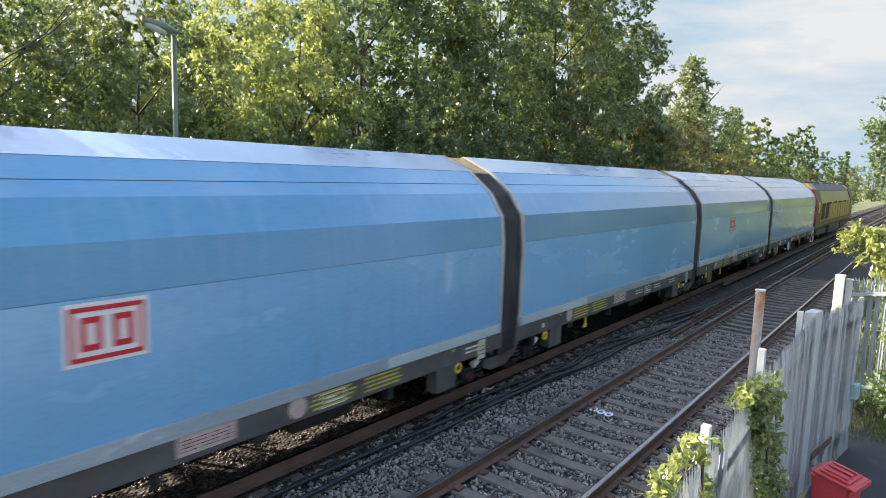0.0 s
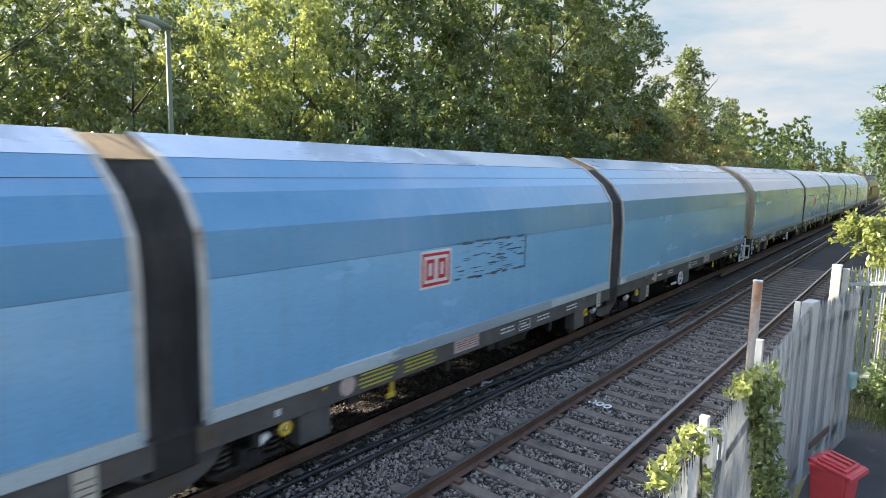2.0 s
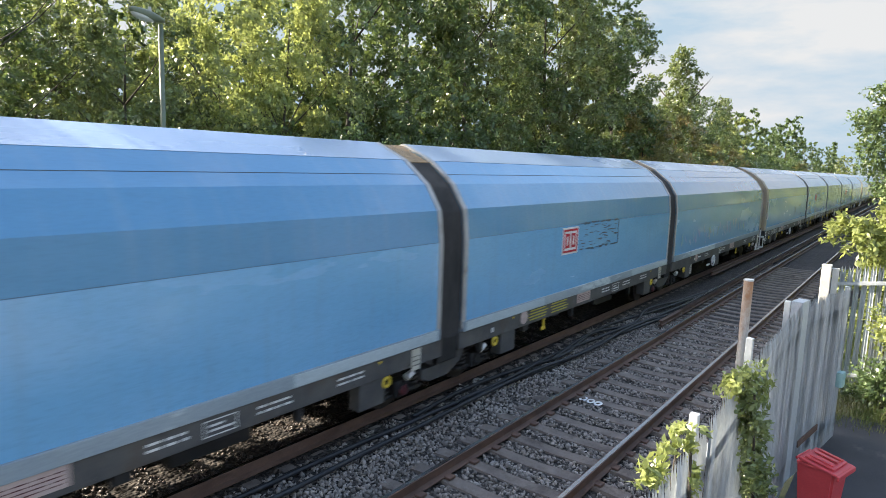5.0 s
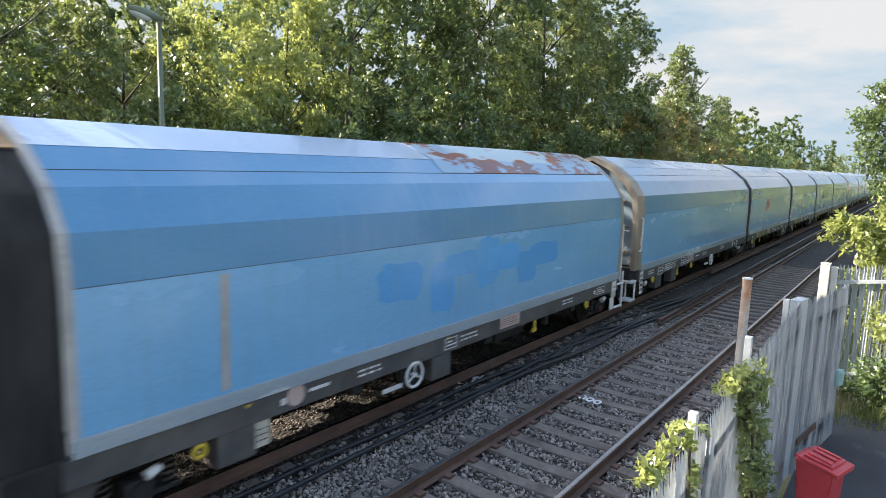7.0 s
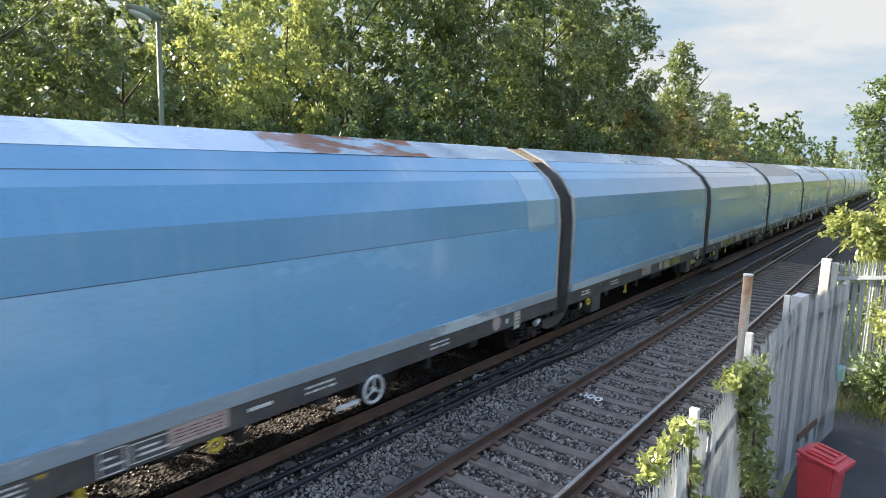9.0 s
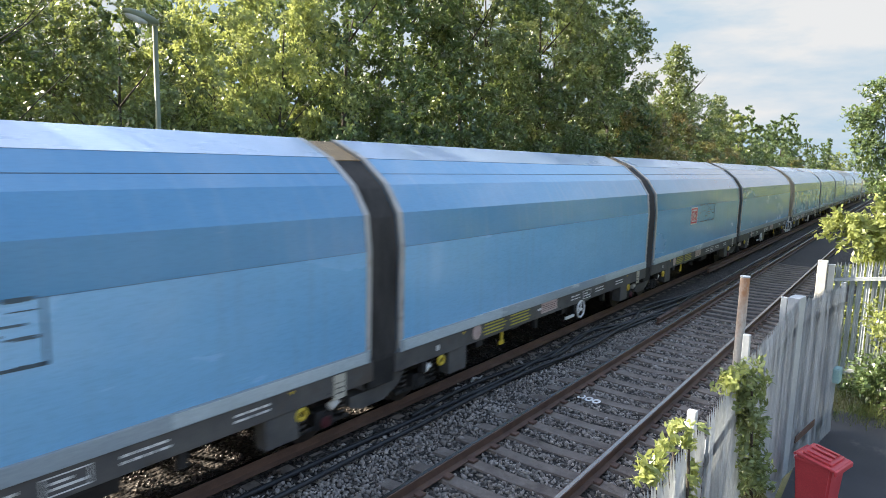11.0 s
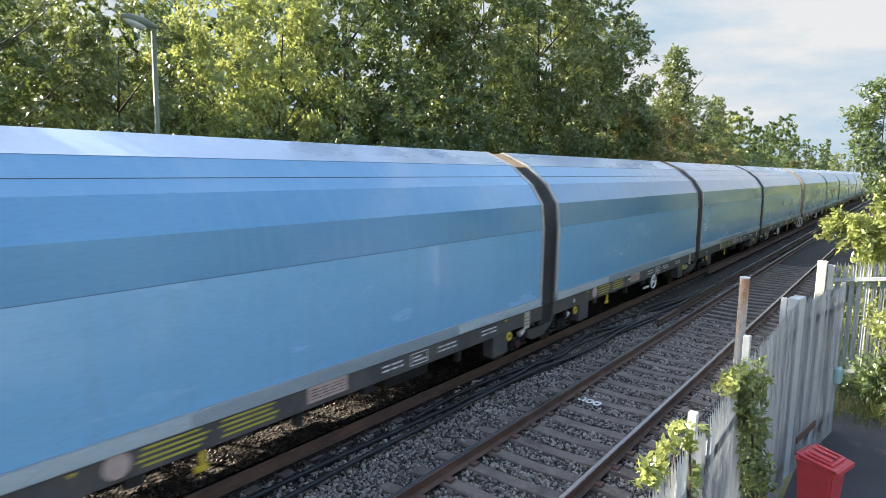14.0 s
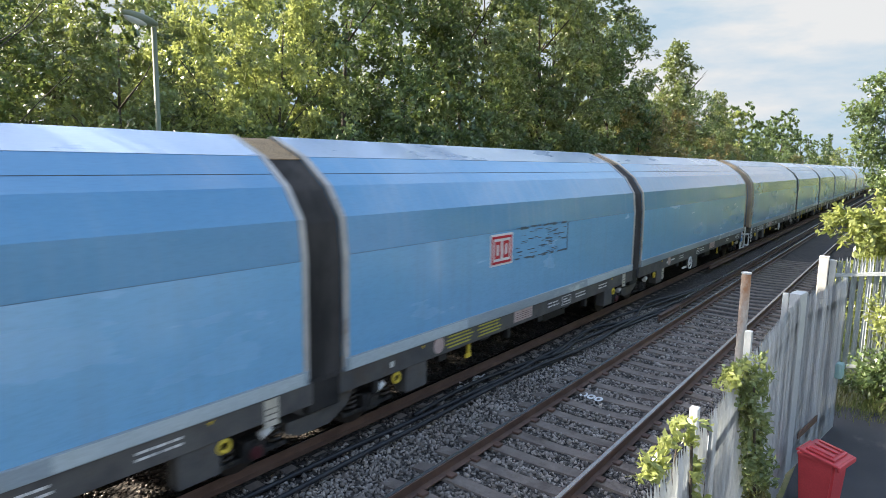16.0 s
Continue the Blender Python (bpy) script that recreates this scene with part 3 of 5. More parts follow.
def put(name, key, build, mat, parent, at=(0, 0, 0), label="", smooth=False):
    ob = new(name, shared(key, build, mat, smooth))
    ob.parent, ob.location = parent, at
    if label:
        ob["label"] = label
    if "stencil" in name or "print" in name or "scrawl" in name or "trace" in name:
        ob["kind"] = "stuff"
    return ob


def wheel_bm():
    bm = bmesh.new()
    rod(bm, (-0.8, 0, 0.42), (0.8, 0, 0.42), 0.08)
    for s in (-1, 1):
        rod(bm, (s * 0.69, 0, 0.42), (s * 0.82, 0, 0.42), 0.42, seg=28)
        rod(bm, (s * 0.66, 0, 0.42), (s * 0.69, 0, 0.42), 0.45, seg=28)
    return bm


def handwheel_bm():
    bm = torus(bmesh.new(), (0, 0, 0), 0.18, 0.022, seg=28)
    for a in (90, 210, 330):
        rod(bm, (0, 0, 0), (0, 0.18 * math.cos(radians(a)), 0.18 * math.sin(radians(a))), 0.015, seg=6)
    rod(bm, (-0.12, 0, 0), (0.03, 0, 0), 0.03)
    return bm


def ring_bm():
    return torus(bmesh.new(), (0, 0, 0), 0.066, 0.025, seg=16)


def hook_bm():
    bm = boxed(-0.02, 0.02, -0.03, 0.03, -0.05, 0.16, bevel=0.01)
    box(bm, -0.02, 0.02, -0.09, 0.07, -0.13, -0.05, bevel=0.02)
    return bm


def axle_box_bm():
    """Axle box with its guard arm, bolts and end cover."""
    bm = boxed(-0.09, 0.1, -0.15, 0.15, 0.28, 0.54, bevel=0.035)
    rod(bm, (0.09, 0, 0.42), (0.14, 0, 0.42), 0.105, 0.09, 16)
    for a in range(6):
        y, z = 0.075 * math.cos(a * 1.047), 0.42 + 0.075 * math.sin(a * 1.047)
        rod(bm, (0.13, y, z), (0.155, y, z), 0.014, seg=6)
    box(bm, -0.07, 0.05, -0.48, 0.48, 0.29, 0.35, bevel=0.015)
    return bm


def gear_frame_bm():
    """Pressed frame over the axle: flat top, sloping shoulders, thick lower lips."""
    bm = bmesh.new()
    line = [(-0.72, 0.58), (-0.5, 0.7), (0.5, 0.7), (0.72, 0.58)]
    for (ya, za), (yb, zb) in zip(line, line[1:]):
        v = [bm.verts.new((x, y, z + dz)) for x in (-0.1, 0.1) for (y, z) in ((ya, za), (yb, zb)) for dz in (0, 0.09)]
        for f in ((0, 1, 3, 2), (4, 6, 7, 5), (0, 4, 5, 1), (2, 3, 7, 6), (0, 2, 6, 4), (1, 5, 7, 3)):
            bm.faces.new([v[k] for k in f])
    bmesh.ops.recalc_face_normals(bm, faces=bm.faces)
    return bm


def spring_bm():
    """Coil spring standing on the axle-box arm, one helical bar."""
    bm, rings = bmesh.new(), []
    for i in range(45):
        u, z = i * 0.628, 0.35 + 0.3 * i / 44
        ring = []
        for k in range(5):
            q = k * 1.2566
            r = 0.075 + 0.019 * math.cos(q)
            ring.append(bm.verts.new((r * math.cos(u), r * math.sin(u), z + 0.019 * math.sin(q))))
        rings.append(ring)
    for a, b in zip(rings, rings[1:]):
        for k in range(5):
            bm.faces.new((a[k], a[(k + 1) % 5], b[(k + 1) % 5], b[k]))
    bm.faces.new(rings[0][::-1])
    bm.faces.new(rings[-1])
    bmesh.ops.recalc_face_normals(bm, faces=bm.faces)
    return bm


def link_beam_bm():
    """Cranked drawbar casing between two wagons."""
    return prism_y(bmesh.new(), [(-0.5, 0.42), (-0.3, 0.34), (0.18, 0.34), (0.5, 0.5), (0.62, 0.68), (0.4, 0.7), (0.1, 0.56), (-0.5, 0.56)], 0.85, 1.18)


def prism_y(bm, profile, x0, x1):
    """A closed outline of (y, z) points drawn out along x."""
    a, b = [bm.verts.new((x0, y, z)) for y, z in profile], [bm.verts.new((x1, y, z)) for y, z in profile]
    n = len(profile)
    for i in range(n):
        bm.faces.new((a[i], a[(i + 1) % n], b[(i + 1) % n], b[i]))
    bm.faces.new(a[::-1])
    bm.faces.new(b)
    bmesh.ops.recalc_face_normals(bm, faces=bm.faces)
    return bm


def bellows_bm():
    """One folded rubber sheet over the gap, with an inner face."""
    bm, n, rings = bmesh.new(), 15, []
    for i in range(n):
        y, d = -0.3 + 0.6 * i / (n - 1), 0.025 if i % 2 else 0.105
        rings.append([bm.verts.new((x, y, z)) for x, z in inset(d, 1.0)])
    for y in (0.3, -0.3):
        rings.append([bm.verts.new((x, y, z)) for x, z in inset(0.2, 1.0)])
    for a, b in zip(rings, rings[1:] + rings[:1]):
        for k in range(len(a) - 1):
            bm.faces.new((a[k], a[k + 1], b[k + 1], b[k]))
    bmesh.ops.recalc_face_normals(bm, faces=bm.faces)
    return bm


def emblem(parent, y, z, h):
    """White plate with a red border and two red blocks."""
    w = h * 1.3
    plate = put("logo_plate", "logo_plate:%g" % h, lambda: boxed(0, 0.006, -w / 2, w / 2, -h / 2, h / 2, bevel=0.002), WHITE, parent, (1.357, y, z), "white plate with red border and red blocks")

    def red():
        bm, t = bmesh.new(), h * 0.075
        a, b = w / 2 - t * 0.9, h / 2 - t * 0.9
        box(bm, 0.006, 0.011, -a, a, b - t, b)
        box(bm, 0.006, 0.011, -a, a, -b, -b + t)
        box(bm, 0.006, 0.011, -a, -a + t, -b, b)
        box(bm, 0.006, 0.011, a - t, a, -b, b)
        for s in (-1, 1):
            c, q, g = s * w * 0.19, h * 0.27, h * 0.1
            for x0, x1, z0, z1 in ((-0.13, -0.13, -q, q), (0.13, 0.13, -q, q)):
                e = c + w * x0 * (1 if x0 < 0 else 1)
                box(bm, 0.006, 0.011, min(e, e - math.copysign(g, x0)), max(e, e - math.copysign(g, x0)), z0, z1)
            box(bm, 0.006, 0.011, c - w * 0.13 + g, c + w * 0.13 - g, q - g, q)
            box(bm, 0.006, 0.011, c - w * 0.13 + g, c + w * 0.13 - g, -q, -q + g)
        return bm
    put("logo_border", "logo_border:%g" % h, red, RED, plate, label="red border and blocks")


def ghost_bm():
    """Torn remains of a removed sticker: a ragged outline and streaks."""
    r, bm = random.Random(5), bmesh.new()
    w, h = 2.1, 0.56
    for z in (-h / 2, h / 2):
        y = -w / 2
        while y < w / 2:
            k = r.uniform(0.05, 0.22)
            if r.random() < 0.85:
                box(bm, 0, 0.003, y, min(y + k, w / 2), z + r.uniform(-0.02, 0.012), z + r.uniform(0.018, 0.035))
            y += k
    box(bm, 0, 0.003, w / 2 - 0.03, w / 2, -h / 2, h / 2)
    for i in range(46):
        y, z, k = r.uniform(-w / 2, w / 2 - 0.2), r.uniform(-h / 2, h / 2 - 0.05), r.uniform(0.08, 0.3)
        box(bm, 0, 0.0025 + i * 2e-5, y, y + k, z, z + r.uniform(0.006, 0.022))
    return bm


def scrawl_bm(seed, w, h, n):
    """Loops of a faded spray-paint scrawl as thin flat strokes."""
    r, bm = random.Random(seed), bmesh.new()
    for k in range(n):
        cy, cz, a, b, ph = -w / 2 + w * (k + 0.5) / n, r.uniform(-0.12, 0.12) * h, w / n * r.uniform(0.35, 0.6), h * r.uniform(0.25, 0.5), r.uniform(0, 6)
        pts = [(cy + a * math.cos(ph + s * 0.42), cz + b * math.sin(ph + s * 0.42 * r.uniform(0.95, 1.05))) for s in range(r.randint(7, 13))]
        for (y0, z0), (y1, z1) in zip(pts, pts[1:]):
            d = Vector((y1 - y0, z1 - z0))
            nrm = Vector((-d.y, d.x)).normalized() * 0.009
            x = 0.002 + 0.0002 * k
            f = [bm.verts.new((x, y + s * nrm.x, z + s * nrm.y)) for y, z, s in ((y0, z0, -1), (y1, z1, -1), (y1, z1, 1), (y0, z0, 1))]
            bm.faces.new(f)
    return bm


def spray_bm(k):
    """One worn stroke of old spray paint."""
    r, bm = random.Random(60 + k), bmesh.new()
    y, z, x = -5.6 + 9.4 * k / 34 + r.uniform(-0.25, 0.25), 1.42 + 0.16 * (k / 34) + r.uniform(0, 0.36), 1.3565 + 0.0001 * k
    turn, a, b = r.uniform(0.9, 2.0), r.uniform(0.1, 0.24), r.uniform(0.025, 0.06)
    pts = []
    for i in range(20):
        t = i * math.pi / 10
        u, v = a * math.cos(t) * r.uniform(0.8, 1.15), b * math.sin(t) * r.uniform(0.6, 1.3) + 0.05 * math.sin(3 * a * math.cos(t) / 0.2)
        pts.append(bm.verts.new((x, y + u * math.cos(turn) - v * math.sin(turn), z + u * math.sin(turn) + v * math.cos(turn))))
    f = bm.faces.new(pts)
    bm.normal_update()
    if f.normal.x < 0:
        f.normal_flip()
    return bm


def overpaint_bm(k):
    """One uneven dab of roller paint."""
    r, bm = random.Random(21 + k), bmesh.new()
    cy, cz, a, b = -2.0 + k * 0.66 + r.uniform(-0.2, 0.2), 1.95 + r.uniform(-0.15, 0.2), r.uniform(0.3, 0.6), r.uniform(0.18, 0.4)
    x = 1.3565 + 0.0004 * k
    pts = [bm.verts.new((x, cy + a * r.uniform(0.9, 1.08) * math.copysign(abs(math.cos(i * 0.262)) ** 0.45, math.cos(i * 0.262)), cz + b * r.uniform(0.88, 1.1) * math.copysign(abs(math.sin(i * 0.262)) ** 0.6, math.sin(i * 0.262)))) for i in range(24)]
    bm.faces.new(pts)
    bm.normal_update()
    for f in bm.faces:
        if f.normal.x < 0:
            f.normal_flip()
    return bm


def roof_sheet_bm(y0, y1, lo, hi, lift=0.004):
    """A sheet lying on the roof facets between profile corners lo..hi on the near side."""
    line = PROFILE[lo:hi + 1]
    bm = bmesh.new()
    up = [(x + lift, z + lift) for x, z in line]
    return ribbon(bm, up, line, y0, y1)


def wagon(kind, label, options=()):
    """One covered car-carrying wagon: middle, front (open end leading) or rear (open end trailing)."""
    w = thing("covered_wagon", label, "train wagon", "covered wagons of the freight train")
    if kind == "middle":
        y0, y1 = -5.02, 5.02
    elif kind == "front":
        y0, y1 = -6.395, 5.86       # bellows end behind, open end ahead
    else:
        y0, y1 = -5.975, 6.395
    L = "%s" % kind
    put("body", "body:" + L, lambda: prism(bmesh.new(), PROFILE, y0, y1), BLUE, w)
    # thin sheet carrying the painted bounce light of the lower side
    put("side_panel", "side_panel:" + L, lambda: boxed(1.34, 1.355, y0 + 0.02, y1 - 0.02, 1.215, 2.536), LOWER_LIT_BLUE, w, label="lighter blue lower side panel")
    if "brown_roof" not in options:
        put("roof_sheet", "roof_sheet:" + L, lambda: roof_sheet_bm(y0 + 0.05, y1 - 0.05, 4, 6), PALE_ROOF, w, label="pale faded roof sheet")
    put("roof_seam", "roof_seam:" + L, lambda: boxed(0.862, 0.87, y0 + 0.05, y1 - 0.05, 3.525, 3.535), STAIN, w, label="dark seam along the roof")
    put("side_seam", "side_seam:" + L + ("x" if "column_stain" in options else ""), lambda: boxed(1.345, 1.3525, y0 + 0.05, y1 - 0.05, 2.538, 2.545), STAIN if "column_stain" in options else FAINT, w, label="thin seam along the side")
    for s in (1, -1):
        put("sill", "sill:%s%d" % (L, s), lambda: boxed(s * 1.33 - 0.05, s * 1.33 + 0.05, y0 - 0.02, y1 + 0.02, 1.04, 1.214, bevel=0.01), SILL, w)
        put("solebar", "solebar:%s%d" % (L, s), lambda: boxed(s * 1.29 - 0.06, s * 1.29 + 0.06, y0 - 0.1, y1 + 0.1, 0.76, 1.04, bevel=0.01), SOLEBAR, w)
    if kind == "middle":
        for a, b in ((y0 + 0.05, -2.35), (2.25, y1 - 0.05)):
            put("sill_end", "sill_end:%g" % a, lambda: boxed(1.3, 1.3835, a, b, 1.055, 1.2), PALE_SILL, w, label="paler repainted sill end")
    put("underframe", "underframe:" + L, lambda: boxed(-1.2, 1.2, y0, y1, 0.86, 1.18), BLACK, w)
    put("brake_box", "brake_box:" + L, lambda: boxed(0.3, 1.05, 0.9, 1.9, 0.45, 0.86, bevel=0.03), BLACK, w)
    put("air_tank", "air_tank:" + L, lambda: rod(bmesh.new(), (0.2, -2.6, 0.62), (0.2, -1.4, 0.62), 0.2, seg=20), BLACK, w)
    put("brake_pipe", "brake_pipe:" + L, lambda: rod(bmesh.new(), (1.0, y0 + 1.8, 0.66), (1.0, y1 - 1.8, 0.66), 0.025), BLACK, w)
    for ya in (y0 + 0.63, y1 - 0.63):
        put("wheelset", "wheelset", wheel_bm, WHEEL_STEEL, w, (0, ya, 0))
        for s in (1, -1):
            axle = put("axle_box", "axle_box:%d" % s, axle_box_bm if s > 0 else lambda: boxed(-0.1, 0.09, -0.15, 0.15, 0.28, 0.54, bevel=0.035), BLACK, w, (s * 1.1, ya, 0))
            put("gear_frame", "gear_frame", gear_frame_bm, SOLEBAR, w, (s * 1.1, ya, 0))
            for k in (-0.33, 0.33) if s > 0 else ():
                put("spring", "spring", spring_bm, WHEEL_STEEL, axle, (0.0, k, 0), "dark steel coil spring")
        put("white_cap", "white_cap", lambda: rod(bmesh.new(), (0, -0.06, -0.02), (0, 0.08, 0.03), 0.06, 0.045), WHITE, w, (1.24, ya + 0.1, 0.6), "white painted bearing cap")
        if ya > 0:
            put("red_cover", "red_cover", lambda: rod(bmesh.new(), (0, 0, 0), (0.03, 0, 0), 0.085, 0.07, 14), MAROON, w, (1.235, ya - 0.02, 0.4), "dull red axle end cover")
    # end trims, arch shaped
    ends = {"middle": (y0, y1), "front": (y0,), "rear": (y1,)}[kind]
    for ye in ends:
        put("end_trim", "end_trim", lambda: ribbon(bmesh.new(), outset(0.008, 1.1), inset(0.02, 1.1), -0.05, 0.05), TRIM, w, (0, ye, 0), "pale metal edge trim")
    if kind != "rear":
        put("bellows", "bellows", bellows_bm, RUBBER, w, (0, y0 - 0.33, 0), "black corrugated rubber bellows")
        put("bellows_cap", "bellows_cap", lambda: ribbon(bmesh.new(), inset(0.03)[4:7], inset(0.045)[4:7], -0.28, 0.28), RUST_CAP, w, (0, y0 - 0.33, 0), "rust-brown strip over the bellows")
        put("coupling_housing", "coupling_housing", lambda: boxed(0.7, 1.3, -0.26, 0.26, 0.62, 1.05, bevel=0.03), BLACK, w, (0, y0 - 0.33, 0))
        put("link_beam", "link_beam", link_beam_bm, SOLEBAR, w, (0, y0 - 0.33, 0), "dark cranked drawbar casing")
    if kind == "rear":
        put("collar", "collar", lambda: ribbon(bmesh.new(), outset(0.004, 1.1), inset(0.13, 1.1), -0.5, 0.0), COLLAR, w, (0, y0, 0), "beige weathered end collar")
        door_mat = DOOR_BLUE if "blue_doors" in options else DOOR_WHITE
        for s in (-1, 1):
            pts = [(s * 0.02, 1.2), (s * 1.2, 1.2), (s * 1.2, 2.93), (s * 0.94, 3.26), (s * 0.52, 3.6), (s * 0.02, 3.78)]
            leaf = put("end_door", "end_door:%d%s" % (s, door_mat.name), lambda: prism(bmesh.new(), pts, -0.3, -0.24), door_mat, w, (0, y0, 0), "grey-blue painted end door" if "blue_doors" in options else "pale painted end door")
            for z, xx in ((1.55, 0.95), (2.2, 0.95), (2.85, 0.85), (1.9, 0.2), (2.7, 0.2), (3.25, 0.3)):
                put("hinge", "hinge", lambda: boxed(-0.11, 0.11, -0.06, 0.0, -0.03, 0.03, bevel=0.012), BRASS, leaf, (s * xx, -0.3, z), "rust-brown hinge bracket")
            put("lock_bar", "lock_bar:%d" % s, lambda: rod(bmesh.new(), (s * 0.34, -0.33, 1.22), (s * 0.34, -0.33, 3.6), 0.03, seg=8), STAIN, leaf)
            put("grab_rail", "grab_rail:%d" % s, lambda: rod(rod(bmesh.new(), (s * 1.24, -0.42, 1.1), (s * 1.24, -0.42, 2.95), 0.03, seg=8), (s * 0.1, -0.36, 2.15), (s * 1.1, -0.36, 2.1), 0.016, seg=8), WHITE, leaf, label="white grab rail")
        put("end_sill", "end_sill", lambda: boxed(-1.25, 1.25, -0.52, 0.0, 0.8, 1.16, bevel=0.02), BLACK, w, (0, y0, 0))
        put("draw_gear", "draw_gear", lambda: box(boxed(-0.45, 0.45, -0.72, -0.1, 0.62, 0.95, bevel=0.04), -1.1, 0.95, -0.45, -0.05, 0.3, 0.8, bevel=0.03), BLACK, w, (0, y0, 0))
        put("handrail", "handrail", lambda: rod(rod(rod(bmesh.new(), (1.41, -0.25, 1.6), (1.41, -0.25, 2.45), 0.02, seg=8), (1.34, -0.25, 1.6), (1.41, -0.25, 1.6), 0.02, seg=8), (1.34, -0.25, 2.45), (1.41, -0.25, 2.45), 0.02, seg=8), WHITE, w, (0, y0, 0), "white vertical handrail")
        put("small_notice", "small_notice", lambda: boxed(1.356, 1.362, -0.2, -0.06, 1.75, 1.95), WHITE, w, (0, y0, 0), "small white notice")
        for z in (0.78, 0.3):
            put("step_plate", "step_plate", lambda: boxed(1.05, 1.36, -0.64, -0.29, 0, 0.055, bevel=0.012), WHITE, w, (0, y0, z), "white painted foot step")
        put("step_hanger", "step_hanger", lambda: rod(rod(bmesh.new(), (1.34, -0.34, 0.32), (1.34, -0.34, 0.82), 0.025, seg=8), (1.1, -0.34, 0.32), (1.1, -0.34, 0.82), 0.025, seg=8), WHITE, w, (0, y0, 0))
        for s in (-1, 1):
            put("buffer", "buffer:%d" % s, lambda: rod(rod(bmesh.new(), (s * 0.87, -0.5, 1.0), (s * 0.87, -0.75, 1.0), 0.09, seg=14), (s * 0.87, -0.75, 1.0), (s * 0.87, -0.8, 1.0), 0.22, seg=18), BLACK, w, (0, y0, 0))
        put("end_plate", "end_plate", lambda: boxed(1.352, 1.36, 0.08, 0.3, 0.42, 1.02), WHITE, w, (0, y0 - 0.1, 0), "white data plate")
        put("end_stencil", "end_stencil", lambda: bars(1.36, 0.1, 0.28, 0.5, 0.98, 4, 8), SOLEBAR, w, (0, y0 - 0.1, 0))
    if kind == "front":
        put("collar", "collar:front", lambda: ribbon(bmesh.new(), outset(0.004, 1.1), inset(0.13, 1.1), 0.0, 0.15), COLLAR, w, (0, y1, 0), "beige weathered end collar")
        put("end_wall", "end_wall", lambda: prism(bmesh.new(), inset(0.12), 0.04, 0.07), DOOR_WHITE, w, (0, y1, 0), "pale painted end wall")
        put("end_sill", "end_sill:front", lambda: boxed(-1.25, 1.25, 0.0, 0.2, 0.8, 1.16, bevel=0.02), BLACK, w, (0, y1, 0))
        put("draw_gear", "draw_gear:front", lambda: box(boxed(-0.45, 0.45, 0.05, 0.6, 0.62, 0.95, bevel=0.04), -1.1, 0.95, 0.0, 0.3, 0.3, 0.8, bevel=0.03), BLACK, w, (0, y1, 0))
        put("ladder_step", "ladder_step", lambda: rod(rod(rod(bmesh.new(), (1.36, 0.32, 0.3), (1.36, 0.32, 1.2), 0.03, seg=8), (1.33, -0.08, 0.34), (1.36, 0.32, 0.34), 0.03, seg=8), (1.33, 0.0, 0.9), (1.36, 0.32, 0.9), 0.03, seg=8), WHITE, w, (0, y1, 0), "white painted ladder step")
        faded = "plain_notice" in options
        put("notice", "notice:%d" % faded, lambda: boxed(1.352, 1.36, -0.32, -0.06, 0.62, 1.02), PALE_PLATE if faded else BLUE_SIGN, w, (0, y1, 0), "faded cream notice plate" if faded else "blue and white notice plate")
        put("notice_stripe", "notice_stripe", lambda: box(boxed(1.36, 1.364, -0.31, -0.07, 0.9, 1.0), 1.36, 1.364, -0.31, -0.07, 0.78, 0.84), WHITE, w, (0, y1, 0))
        if "end_ladder" in options:
            lad = put("end_ladder", "end_ladder", lambda: rod(rod(rod(bmesh.new(), (1.3, 0.3, 0.95), (1.3, 0.3, 2.35), 0.025, seg=8), (1.3, 0.1, 2.33), (1.3, 0.3, 2.33), 0.025, seg=8), (1.3, 0.1, 1.3), (1.3, 0.3, 1.3), 0.02, seg=8), WHITE, w, (0, y1, 0), "white painted end grab ladder")
            put("clip_block", "clip_block", lambda: box(boxed(-0.02, 0.02, -0.04, 0.04, -0.09, 0.09, bevel=0.008), -0.015, 0.015, -0.02, 0.1, -0.02, 0.02), WHITE, lad, (1.31, 0.24, 1.85))
            put("lamp_bracket", "lamp_bracket", lambda: rod(bmesh.new(), (0, 0, 0), (0.06, 0, 0), 0.055, 0.045, 14), RED, w, (1.22, y1 + 0.36, 1.22), "small red lamp")
        put("white_flap", "white_flap", lambda: boxed(1.3, 1.33, -0.28, -0.06, 0.3, 0.6, bevel=0.01), WHITE, w, (0, y1, 0), "white mud flap")
        for s in (-1, 1):
            put("buffer", "buffer:front%d" % s, lambda: rod(bmesh.new(), (s * 0.87, 0.2, 1.0), (s * 0.87, 0.3, 1.0), 0.22, seg=18), BLACK, w, (0, y1, 0))
    # fittings along the near solebar
    F = 1.352
    lay = {"middle": dict(ring=(-4.03, 3.9), hook=-2.2, round=-3.08, plate=-0.5, big=(-2.08, 0.86), data=(4.5, 0.87), bits=(0.74, 2.0, 3.2), deep=(-3.58, 3.62)),
           "front": dict(ring=(-5.2, 4.2), hook=1.9, round=-3.97, plate=0.875, big=None, data=(-4.43, 0.62), bits=(-2.7, -0.4, 3.2), deep=(-4.75, -1.1)),
           "rear": dict(ring=(-4.9, -1.24), hook=-2.57, round=4.2, plate=-1.43, big=(-3.5, 0.5), data=(4.9, 0.87), bits=(-5.1, 0.2, 2.6), deep=(-4.4, -3.0))}[kind]
    if "forward" in options:
        lay.update(hook=lay["hook"] + 0.95, plate=lay["plate"] + 0.6, round=lay["round"] + 0.95, big=(lay["big"][0] + 0.9, lay["big"][1] + 0.9))
